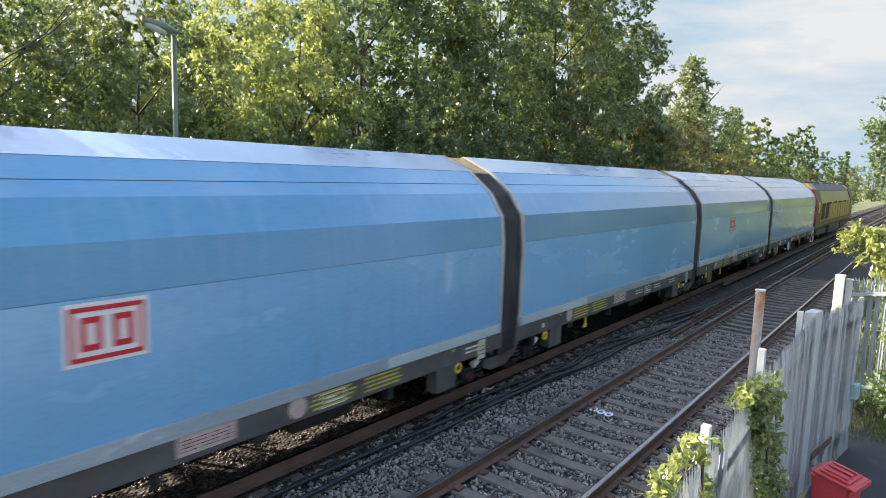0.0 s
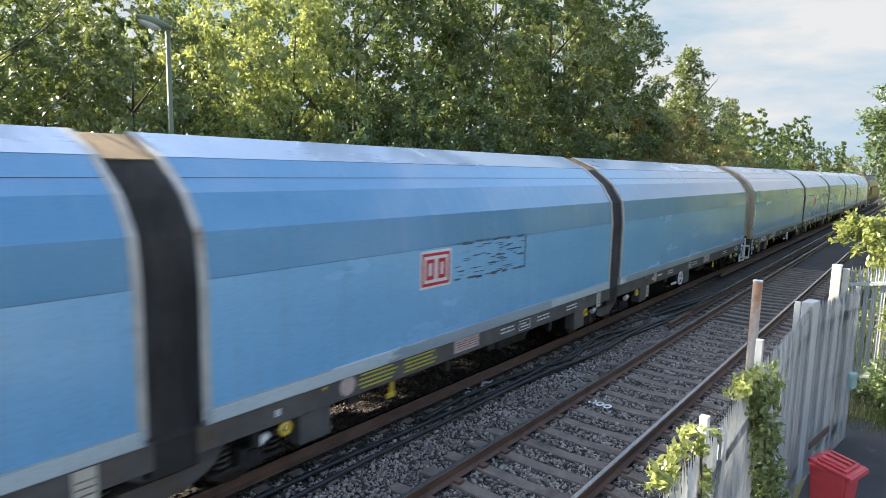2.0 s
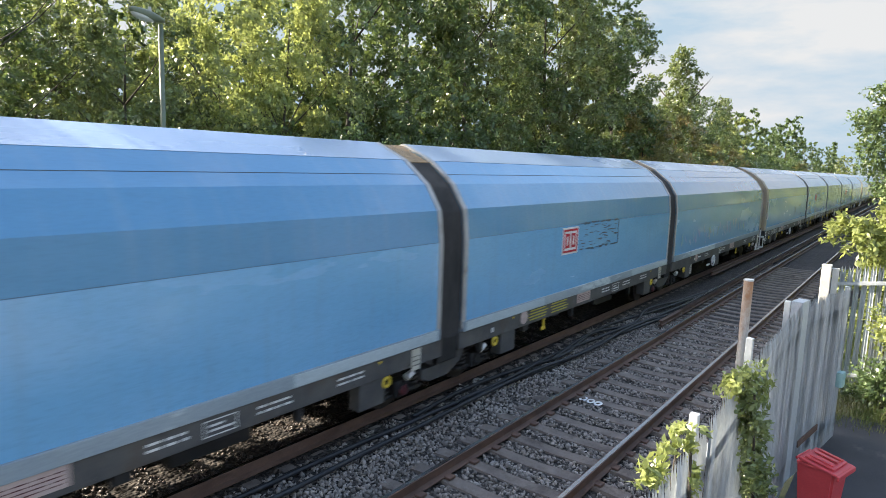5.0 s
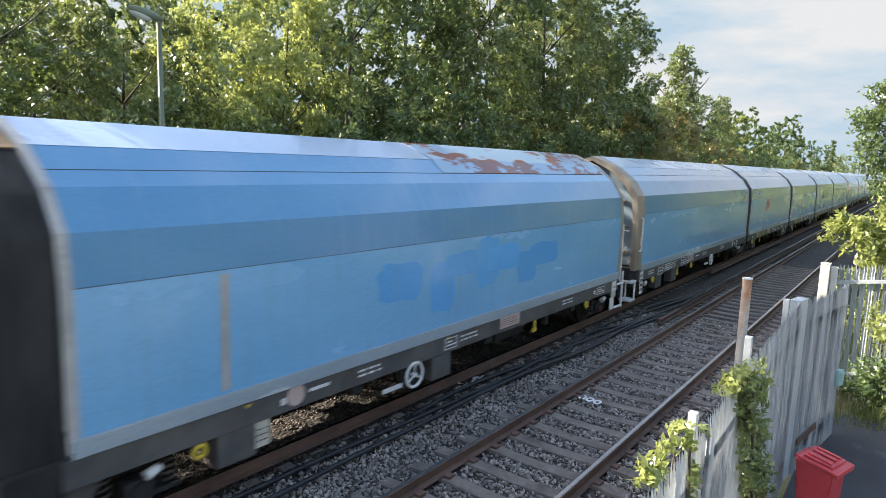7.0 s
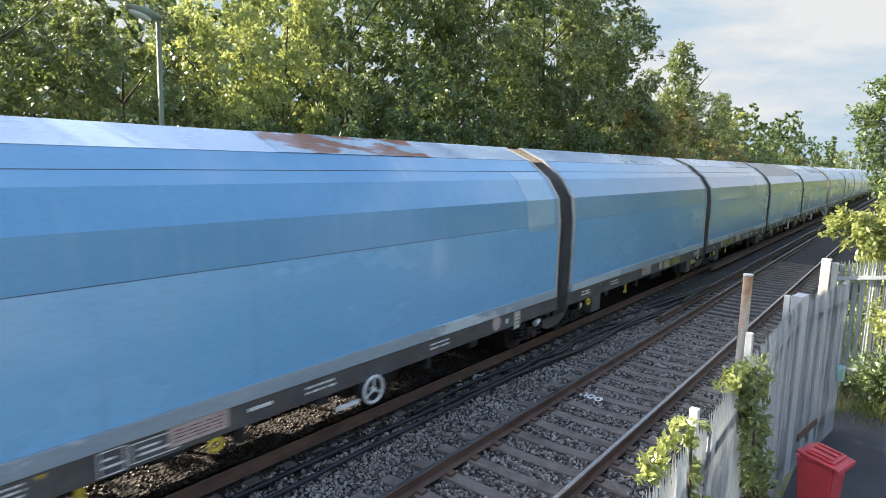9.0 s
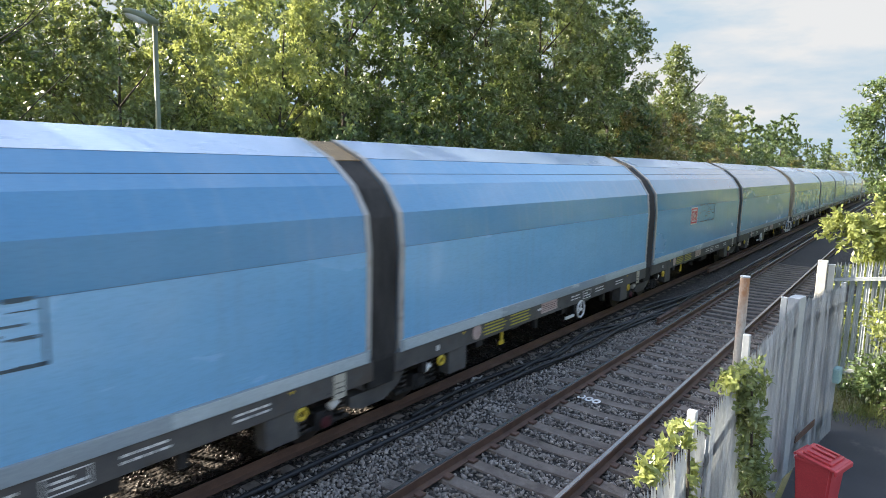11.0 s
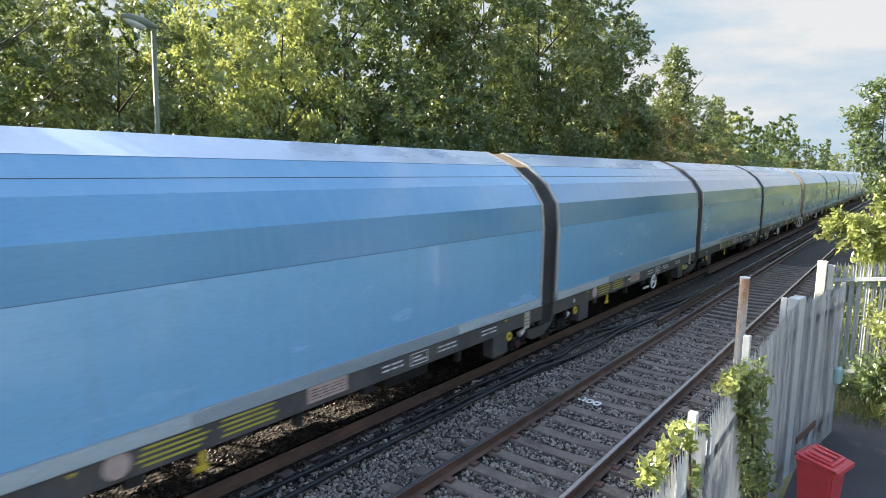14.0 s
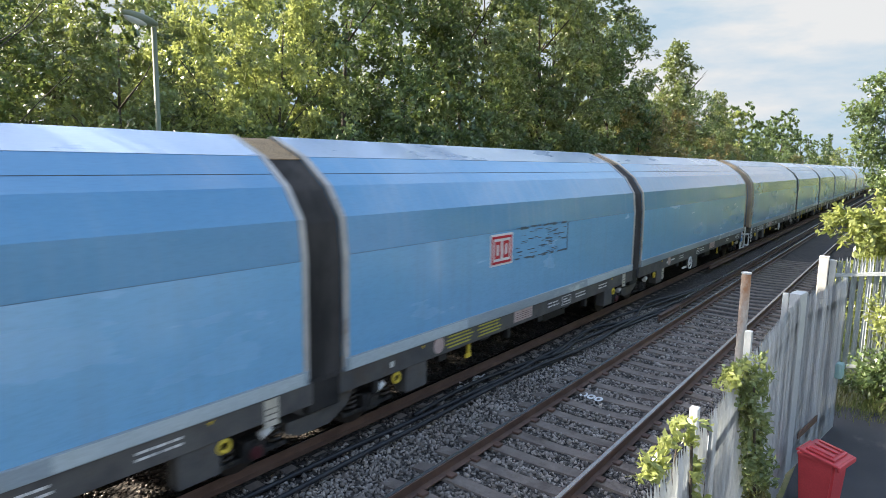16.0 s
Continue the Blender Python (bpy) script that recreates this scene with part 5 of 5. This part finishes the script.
PLACES = [  # kind, x, y, turn, scale
    (0, -16.2, 4.6, 100, 0.6), (1, -14.0, 6.9, 30, 0.62), (0, -19.5, 7.6, 10, 0.66), (1, -18.0, 6.6, 70, 0.64), (0, -18.2, 10.6, 170, 0.66), (0, -18.0, 14.2, 20, 0.72), (2, -13.4, 39.0, 90, 0.8), (2, -14.0, 9.2, 0, 0.86), (2, -14.3, 11.3, 180, 0.98), (0, -14.8, 14.4, 250, 0.9), (0, -15.2, 17.4, 40, 1.0), (1, -14.6, 20.6, 0, 1.0),
    (0, -15.6, 23.6, 200, 1.05), (1, -14.6, 26.6, 120, 1.1), (1, -15.4, 29.8, 310, 1.15), (0, -14.8, 33.0, 60, 1.12), (1, -15.0, 36.4, 10, 1.02),
    (8, -14.5, 47.0, 33, 1.0), (1, -16.0, 49.0, 210, 0.76), (0, -15.6, 41.6, 190, 0.72), (0, -14.8, 53.6, 80, 0.78), (8, -15.0, 61.5, 80, 0.84), (6, -15.4, 66.0, 80, 0.92), (5, -15.2, 71.0, 180, 0.9), (5, -15.0, 78.0, 20, 0.8), (5, -15, 85.0, 140, 0.82), (5, -15.0, 95.0, 220, 1.0), (5, -16, 104.0, 20, 0.93),
    (5, -15, 115.0, 60, 0.86), (5, -14.5, 128.0, 200, 0.78), (9, -14.5, 146.0, 10, 1.06), (6, -15.5, 137.0, 110, 0.62), (6, -15, 158.0, 0, 0.7), (5, -16, 172.0, 50, 0.77), (6, -16, 190.0, 70, 0.9), (5, -14, 215.0, 70, 0.95), (5, -10, 245.0, 170, 1.0), (6, -5, 262.0, 20, 1.0),
    (11, -28.0, 22.0, 20, 1.0), (11, -27.5, 29.5, 70, 1.05), (11, -28.0, 37.0, 300, 1.05), (11, -27.0, 44.0, 100, 0.9), (11, -26.0, 6.5, 110, 0.72), (11, -26.0, 12.0, 10, 0.8), (11, -27.0, 17.0, 210, 0.92),
    (11, -23.0, 2.5, 60, 0.74), (11, -23.5, 6.0, 220, 0.78), (11, -23.0, 9.0, 160, 0.8), (11, -24.0, 13.0, 80, 0.9), (11, -20.0, 50.0, 80, 0.8), (11, -20.0, 58.0, 180, 0.8), (11, -20.0, 67.0, 280, 0.85), (11, -20.0, 88.0, 30, 0.85), (11, -20.5, 110.0, 130, 0.85),
    (11, -20.5, 14.0, 60, 0.7), (11, -20.5, 15.5, 160, 0.7), (11, -21.0, 20.5, 250, 0.7), (11, -21.0, 26.0, 350, 0.7), (11, -21.0, 32.0, 130, 0.7), (11, -21.0, 38.5, 30, 0.7),
    (4, -12.9, 6.8, 150, 1.0), (4, -12.9, 9.6, 50, 1.04), (4, -12.8, 12.4, 250, 1.05), (4, -12.8, 15.3, 330, 1.1), (4, -12.8, 18.4, 150, 1.15), (4, -12.6, 22.0, 90, 1.15), (4, -12.7, 25.8, 260, 1.2), (4, -12.9, 30.0, 20, 1.15),
    (3, -12.4, 34.4, 0, 1.25), (3, -12.2, 39.0, 130, 1.25), (4, -12.8, 43.0, 90, 1.15), (3, -12.2, 47.0, 220, 1.05), (4, -12.8, 51.0, 10, 1.2), (3, -12.3, 56.0, 40, 1.0), (4, -13, 63.0, 200, 1.2), (4, -13, 72.0, 90, 1.15), (4, -13, 82.0, 290, 1.25), (3, -13, 94.0, 0, 1.0),
    # unseen trees left of the view, added to shade path, bin and roof
    (12, -13.8, 2.3, 0, 1.0), (12, -13.6, 3.3, 90, 0.98), (12, -14.2, 4.2, 200, 1.0), (10, -12.6, 0.6, 50, 1.0), (10, -13.6, 1.5, 200, 0.95), (10, -12.4, 2.0, 20, 0.9), (10, -13.4, -0.4, 120, 1.0), (5, -14.2, -6.0, 200, 1.0), (5, -14.5, -11.0, 20, 1.0),
    # unseen trees right of the camera, added to darken reflections in wagon sides
    (11, 26.0, 6.0, 0, 0.7), (11, 27.0, 16.0, 60, 0.75), (11, 24.0, 26.0, 200, 0.75), (11, 25.0, 11.0, 90, 0.75), (11, 24.5, 21.0, 310, 0.8), (11, 23.0, 1.0, 150, 0.7),
]
# unseen tall row, added to tint and darken the far wagon sides
PLACES += [(5 + (i % 3 > 0), 4.6 + 0.5 * math.sin(i * 1.9), 23.0 + 6.0 * i, 67 * i % 360, 0.95 + 0.12 * math.sin(i * 2.3)) for i in range(19)]
PLACES += [(7, 1.75 + 0.3 * math.sin(i * 2.1), 20.5 + 6.0 * i, 47 * i % 360, 1.0 + 0.2 * math.sin(i * 1.3)) for i in range(22)]
used = set()
for kind, x, y, turn, s in PLACES:
    m = pose(x, y, -0.42, 0, 0, turn)
    if kind in used:
        t = copy_thing(TREES[kind], m)
    else:
        t = TREES[kind]
        t.matrix_basis = m
        used.add(kind)
    t.scale = (s * (0.62 if kind == 2 else 1), s, s)


# ---------- lamp ----------
lamp = thing("street_lamp", "grey-green street lamp with a single curved head", "street lamp", at=pose(-11.5, 6.28, -0.42))
part("column", rod(rod(bmesh.new(), (0, 0, 0), (0, 0, 1.2), 0.085, seg=16), (0, 0, 1.2), (0, 0, 6.5), 0.055, 0.045, 16), LAMP_GREEN, lamp, smooth=True)
hd = bmesh.new()
bmesh.ops.create_uvsphere(hd, u_segments=20, v_segments=12, radius=1, matrix=Matrix.Translation((0, -0.25, 6.62)) @ pose(0, 0, 0, -10, 0, 0) @ Matrix.Diagonal((0.13, 0.34, 0.085, 1)))
part("lamp_head", hd, LAMP_GREEN, lamp, smooth=True)
hd = bmesh.new()
bmesh.ops.create_uvsphere(hd, u_segments=16, v_segments=10, radius=1, matrix=Matrix.Translation((0, -0.33, 6.58)) @ pose(0, 0, 0, -10, 0, 0) @ Matrix.Diagonal((0.1, 0.22, 0.08, 1)))
part("lamp_cover", hd, LAMP_GLASS, lamp, "dull translucent cover", smooth=True)
part("photocell", rod(bmesh.new(), (0, -0.2, 6.69), (0, -0.2, 6.77), 0.035, 0.03), LAMP_GLASS, lamp)

# ---------- right side: path, fence, gate, bin ----------
GZ = -0.2
path_bm = prism(bmesh.new(), [(-0.9, -0.5), (-0.9, GZ), (2.6, GZ + 0.01), (2.6, -0.5)], -40, 11.9)
tagged(new("pavement", mesh_of("pavement", path_bm, TARMAC)), "grey worn tarmac path behind the fence", "path", kind="structure")

# unseen pale ground, added to throw light up at the train's side
bounce_bm = prism(bmesh.new(), [(2.6, -0.5), (2.6, GZ + 0.01), (34.0, GZ + 0.02), (34.0, -0.5)], -40, 11.9)
tagged(new("pavement", mesh_of("pavement", bounce_bm, BOUNCE_GROUND)), "unseen pale ground added to bounce light onto the train", "yard", kind="structure")


def pale_bm(h):
    """One palisade pale: a W-section strip with a split, pointed top."""
    bm = bmesh.new()
    xs = [(-0.041, 0.0), (-0.022, 0.014), (0.0, 0.003), (0.022, 0.014), (0.041, 0.0)]
    lo = [bm.verts.new((b, a, 0)) for a, b in xs]
    mid = [bm.verts.new((b, a, h - 0.15)) for a, b in xs]
    tip = [bm.verts.new((b + o, a * f, h + dz)) for (a, b), dz, o, f in zip(xs, (-0.11, 0.0, -0.12, 0.0, -0.11), (-0.005, -0.025, -0.01, -0.025, -0.005), (1, 1.2, 1, 1.2, 1))]
    for p, r in ((lo, mid), (mid, tip)):
        for i in range(4):
            bm.faces.new((p[i], p[i + 1], r[i + 1], r[i]))
    r = bmesh.ops.solidify(bm, geom=bm.faces[:], thickness=0.003)
    return bm


PALE = mesh_of("pale", pale_bm(2.36), GALV)


def fence_panel(label, a, b, z_top_a, z_top_b, posts=(True, True), name="palisade_fence", post_h=-0.02, step=0.108):
    """Palisade panel from a to b (x, y), with rails behind the pales."""
    f = thing(name, label, "fence", "steel palisade fence panels")
    A, B = Vector((*a, 0)), Vector((*b, 0))
    d = B - A
    L = d.length
    ang = math.atan2(d.y, d.x) - math.pi / 2
    f.matrix_basis = Matrix.Translation(A) @ Matrix.Rotation(ang, 4, "Z")
    n = max(3, round(L / step))
    for i in range(n):
        p = new("pale", PALE)
        p.parent, y = f, (i + 0.5) * L / n
        p.location = (0.03, y, z_top_a + (z_top_b - z_top_a) * y / L - 2.36)
        p.rotation_euler = (random.uniform(-0.002, 0.002), 0, 0)
    for z in (-2.0, -0.32):
        bm = boxed(-0.025, 0.025, 0, L, -0.03, 0.03)
        for v in bm.verts:
            v.co.z += z + z_top_a + (z_top_b - z_top_a) * v.co.y / L
        part("rail", bm, GALV, f)
    for y, on, z in ((0, posts[0], z_top_a), (L, posts[1], z_top_b)):
        if on:
            part("post", boxed(-0.09, -0.03, y - 0.03, y + 0.03, -0.4, z + post_h, bevel=0.006), GALV, f)
    return f


fence_panel("galvanised steel palisade fence panel overgrown with ivy", (-1.0, 1.6), (-1.0, 4.33), 1.98, 2.02, (False, True), post_h=0.04)
fence_panel("galvanised steel palisade fence panel overgrown with ivy", (-1.0, 4.38), (-1.0, 6.0), 2.03, 2.15, (False, True), post_h=0.1)
fence_panel("galvanised steel palisade fence panel beside the gate", (-1.0, 6.05), (-1.0, 7.98), 2.15, 2.18, (False, True), post_h=0.1)
fence_panel("short galvanised palisade panel at the gate post", (-1.0, 8.03), (-1.0, 8.56), 2.17, 2.18, (False, False))

gate = fence_panel("half-open galvanised steel palisade gate", (-0.97, 8.86), (-0.68, 10.85), 2.17, 2.13, (False, False), name="gate")
tagged(gate, category="gate")
part("hanging_post", boxed(-0.1, 0.03, -0.26, 0.02, -0.2, 2.17, bevel=0.008), GALV, gate, "tall square gate post")
part("gate_stile", boxed(-0.03, 0.03, 1.95, 2.01, 0.0, 2.11, bevel=0.006), GALV, gate)
part("drop_bar", boxed(0.05, 0.062, 0.1, 0.95, 0.2, 0.29), RAIL_SIDE, gate, "rust-brown bar across the gate")
part("lock_box", boxed(0.03, 0.13, 1.75, 1.93, 0.62, 0.86, bevel=0.035), TEAL, gate, "pale teal lock case")
part("bolt", rod(bmesh.new(), (0.1, 0.0, 0.06), (0.1, 0.3, 0.06), 0.02), GALV, gate)
for x, y, half_w, top in ((-1.165, 12.95, 0.075, 2.53), (-1.03, 13.0, 0.05, 2.47)):
    p = thing("gate_post", "pale weathered square steel gate post", "post", "pale gate posts", at=pose(x, y, -0.4))
    part("shaft", boxed(-half_w, half_w, -half_w, half_w, 0, top, bevel=0.01), POST_WHITE, p)
    part("cap", boxed(-half_w - 0.004, half_w + 0.004, -half_w - 0.004, half_w + 0.004, top, top + 0.015, bevel=0.004), POST_WHITE, p)
fence_panel("galvanised steel palisade fence against the bushes", (1.7, 13.25), (-0.98, 13.05), 2.5, 2.13, (True, False), step=0.11)
fence_panel("galvanised steel palisade fence against the bushes", (4.4, 13.4), (1.72, 13.25), 2.8, 2.5, (True, True), step=0.11)

pole = thing("marker_pole", "rust-streaked pale steel pole beside the track", "pole", at=pose(-1.35, 7.23, -0.4))
part("shaft", rod(bmesh.new(), (0, 0, 0), (0, 0, 2.97), 0.048, seg=18), POLE_RUST, pole, smooth=False)
part("cap", rod(bmesh.new(), (0, 0, 2.97), (0, 0, 2.985), 0.052, seg=18), GALV, pole)

bin_ = thing("wheelie_bin", "red plastic wheelie bin with closed lid", "bin", at=pose(-0.53, 7.9, GZ, 0, 0, 74))
bin_.scale = (0.84, 0.76, 0.86)
bb = bmesh.new()
lo = [bb.verts.new(v) for v in ((-0.19, -0.2, 0.06), (0.19, -0.2, 0.06), (0.19, 0.2, 0.06), (-0.19, 0.2, 0.06))]
hi = [bb.verts.new(v) for v in ((-0.235, -0.26, 0.86), (0.235, -0.26, 0.86), (0.235, 0.26, 0.86), (-0.235, 0.26, 0.86))]
bb.faces.new(lo[::-1]), bb.faces.new(hi)
for i in range(4):
    bb.faces.new((lo[i], lo[(i + 1) % 4], hi[(i + 1) % 4], hi[i]))
bmesh.ops.bevel(bb, geom=bb.edges[:], offset=0.03, segments=3, affect="EDGES")
part("tub", bb, RED_PLASTIC, bin_, smooth=False)
part("rim", boxed(-0.25, 0.25, -0.265, 0.25, 0.81, 0.85, bevel=0.012), RED_PLASTIC, bin_)
ld = boxed(-0.265, 0.265, -0.31, 0.22, 0.85, 0.885, bevel=0.014)
box(ld, -0.21, 0.21, -0.24, 0.16, 0.88, 0.905, bevel=0.012)
for x in (-0.13, 0.0, 0.13):
    box(ld, x - 0.035, x + 0.035, -0.2, 0.12, 0.9, 0.918, bevel=0.006)
box(ld, -0.27, 0.27, -0.335, -0.3, 0.815, 0.88, bevel=0.012)
for v in ld.verts:
    v.co.z += 0.035 * (1 - (v.co.x / 0.265) ** 2)
    v.co.z += 0.13 * (v.co.y - 0.05)
part("lid", ld, RED_PLASTIC, bin_, "red hinged lid")
part("handle", rod(bmesh.new(), (-0.2, 0.27, 0.86), (0.2, 0.27, 0.86), 0.02), RED_PLASTIC, bin_)
for s in (-1, 1):
    part("wheel", rod(bmesh.new(), (s * 0.2, 0.22, 0.1), (s * 0.25, 0.22, 0.1), 0.1, seg=20), BLACK, bin_)


def plant(name, label, category, lobes, n, size, mat, seed, at, group=""):
    v, f = leaf_cloud(lobes, n, size, seed, 0.2, 0.25, 0.3 if name == "ivy" else 0.7)
    t = thing(name, label, category, group, at=at)
    c = new("foliage", raw_mesh("foliage", v, f, mat))
    c.parent = t
    part("stem", rod(bmesh.new(), (lobes[0][0], lobes[0][1], 0), (lobes[-1][0], lobes[-1][1], lobes[-1][2]) if name != "undergrowth" else (0, 0, 1), 0.02, 0.008, 7), BARK, t)
    return t


plant("ivy", "dense dark-green ivy climbing the palisade fence", "climbing plant", [(0.07 + 0.03 * math.sin(i * 1.7), 6.3 - 0.13 * i + 0.08 * math.sin(i * 2.3), 0.15 + 0.26 * i, 0.13, 0.3 - 0.016 * i, 0.2) for i in range(9)], 5600, 0.058, LEAF_MID, 41, pose(-0.95, 0.0, GZ), "climbing plants")
plant("ivy", "sunlit yellow-green ivy leaves over the fence top", "climbing plant", [(0, 5.0 + 0.11 * i, 2.3 - 0.06 * i, 0.1, 0.1, 0.1) for i in range(4)], 420, 0.055, LEAF_LIME, 47, pose(-0.99, 0.0, GZ), "climbing plants")
plant("ivy", "yellow-green ivy trailing over the fence top", "climbing plant", [(0, 4.25 - 0.06 * i + 0.04 * math.sin(i * 3), 1.1 + 0.19 * i, 0.05, 0.1, 0.14) for i in range(7)], 620, 0.058, LEAF_LIME, 42, pose(-0.95, 0.0, GZ), "climbing plants")
plant("ivy", "yellow-green ivy trailing over the fence top", "climbing plant", [(0, 3.25 + 0.17 * i, 2.2 + 0.05 * i, 0.08, 0.09, 0.09) for i in range(4)], 320, 0.062, LEAF_LIME, 43, pose(-1.0, 0.0, GZ), "climbing plants")
# hidden behind the train, added to block light reaching under it
plant("undergrowth", "dark bramble undergrowth along the far side", "undergrowth", [(0, 1.5 * i, 0.3 + 0.12 * math.sin(i * 1.7), 0.5, 1.1, 0.4) for i in range(-3, 30)], 16000, 0.13, LEAF_DARK, 48, pose(-11.8, 0, -0.42))
plant("bush", "sunlit green bush behind the palisade fence", "bush", [(-0.25, 0, 1.45, 0.38, 0.4, 0.35), (0.35, 0.1, 1.4, 0.6, 0.5, 0.6), (1.2, 0, 1.2, 0.9, 0.7, 1.0)], 5200, 0.09, LEAF_LIME, 44, pose(0.15, 12.3, GZ))
plant("bush", "dark green shaded bramble bush at the fence foot", "bush", [(-0.25, 0, 0.35, 0.5, 0.4, 0.45), (0.2, 0, 0.6, 0.6, 0.5, 0.6), (1.0, 0, 0.6, 0.8, 0.5, 0.6)], 5200, 0.085, LEAF_DARK, 51, pose(0.0, 12.55, GZ))
plant("bush", "sunlit yellow-green elder bush overhanging the fence", "bush", [(0.35, 0.2, 1.0, 0.8, 0.7, 0.8), (0.25, 0, 2.1, 0.75, 0.8, 0.6), (-0.35, -0.2, 3.05, 0.5, 0.5, 0.3), (0.05, -0.1, 2.75, 0.6, 0.7, 0.42), (0.6, 0.1, 3.2, 0.7, 0.7, 0.6)], 8200, 0.125, LEAF_LIME, 45, pose(-0.62, 15.4, -0.42))
plant("sapling", "dark thin-leaved sapling top above the bushes", "tree", [(0.4, 0, 3.9, 0.35, 0.4, 0.4), (0.15, 0, 4.6, 0.45, 0.4, 0.4), (0.0, 0, 5.3, 0.45, 0.4, 0.35), (0.25, 0, 5.8, 0.45, 0.4, 0.3)], 4600, 0.09, LEAF_DARK, 46, pose(-0.88, 16.0, -0.42))
gr = np.random.RandomState(3)
n = 5200
px = np.column_stack([gr.uniform(-0.95, 3.0, n), 11.2 + gr.uniform(0, 1, n) ** 0.6 * 1.9, np.full(n, -0.2)])
ln, lean = gr.uniform(0.05, 0.2, (n, 1)), gr.normal(size=(n, 3)) * 0.35 + np.array([0, 0, 1.0])
side = np.cross(lean, gr.normal(size=(n, 3)))
side /= np.linalg.norm(side, axis=1)[:, None]
gv = np.stack([px - side * 0.006, px + side * 0.006, px + lean * ln], 1)
tagged(new("grass", raw_mesh("grass", gv.reshape(-1, 3), np.arange(n * 3).reshape(-1, 3), GRASS)), "rough dry grass along the fence foot", "grass", kind="stuff")


# ---------- movement ----------
def motions():
    for ob, offset in TRAIN:
        walk(ob, [(t, pose(FAR_MID, head_at(t) + offset, 0)) for t in [0.5 * i for i in range(33)]])


motions()
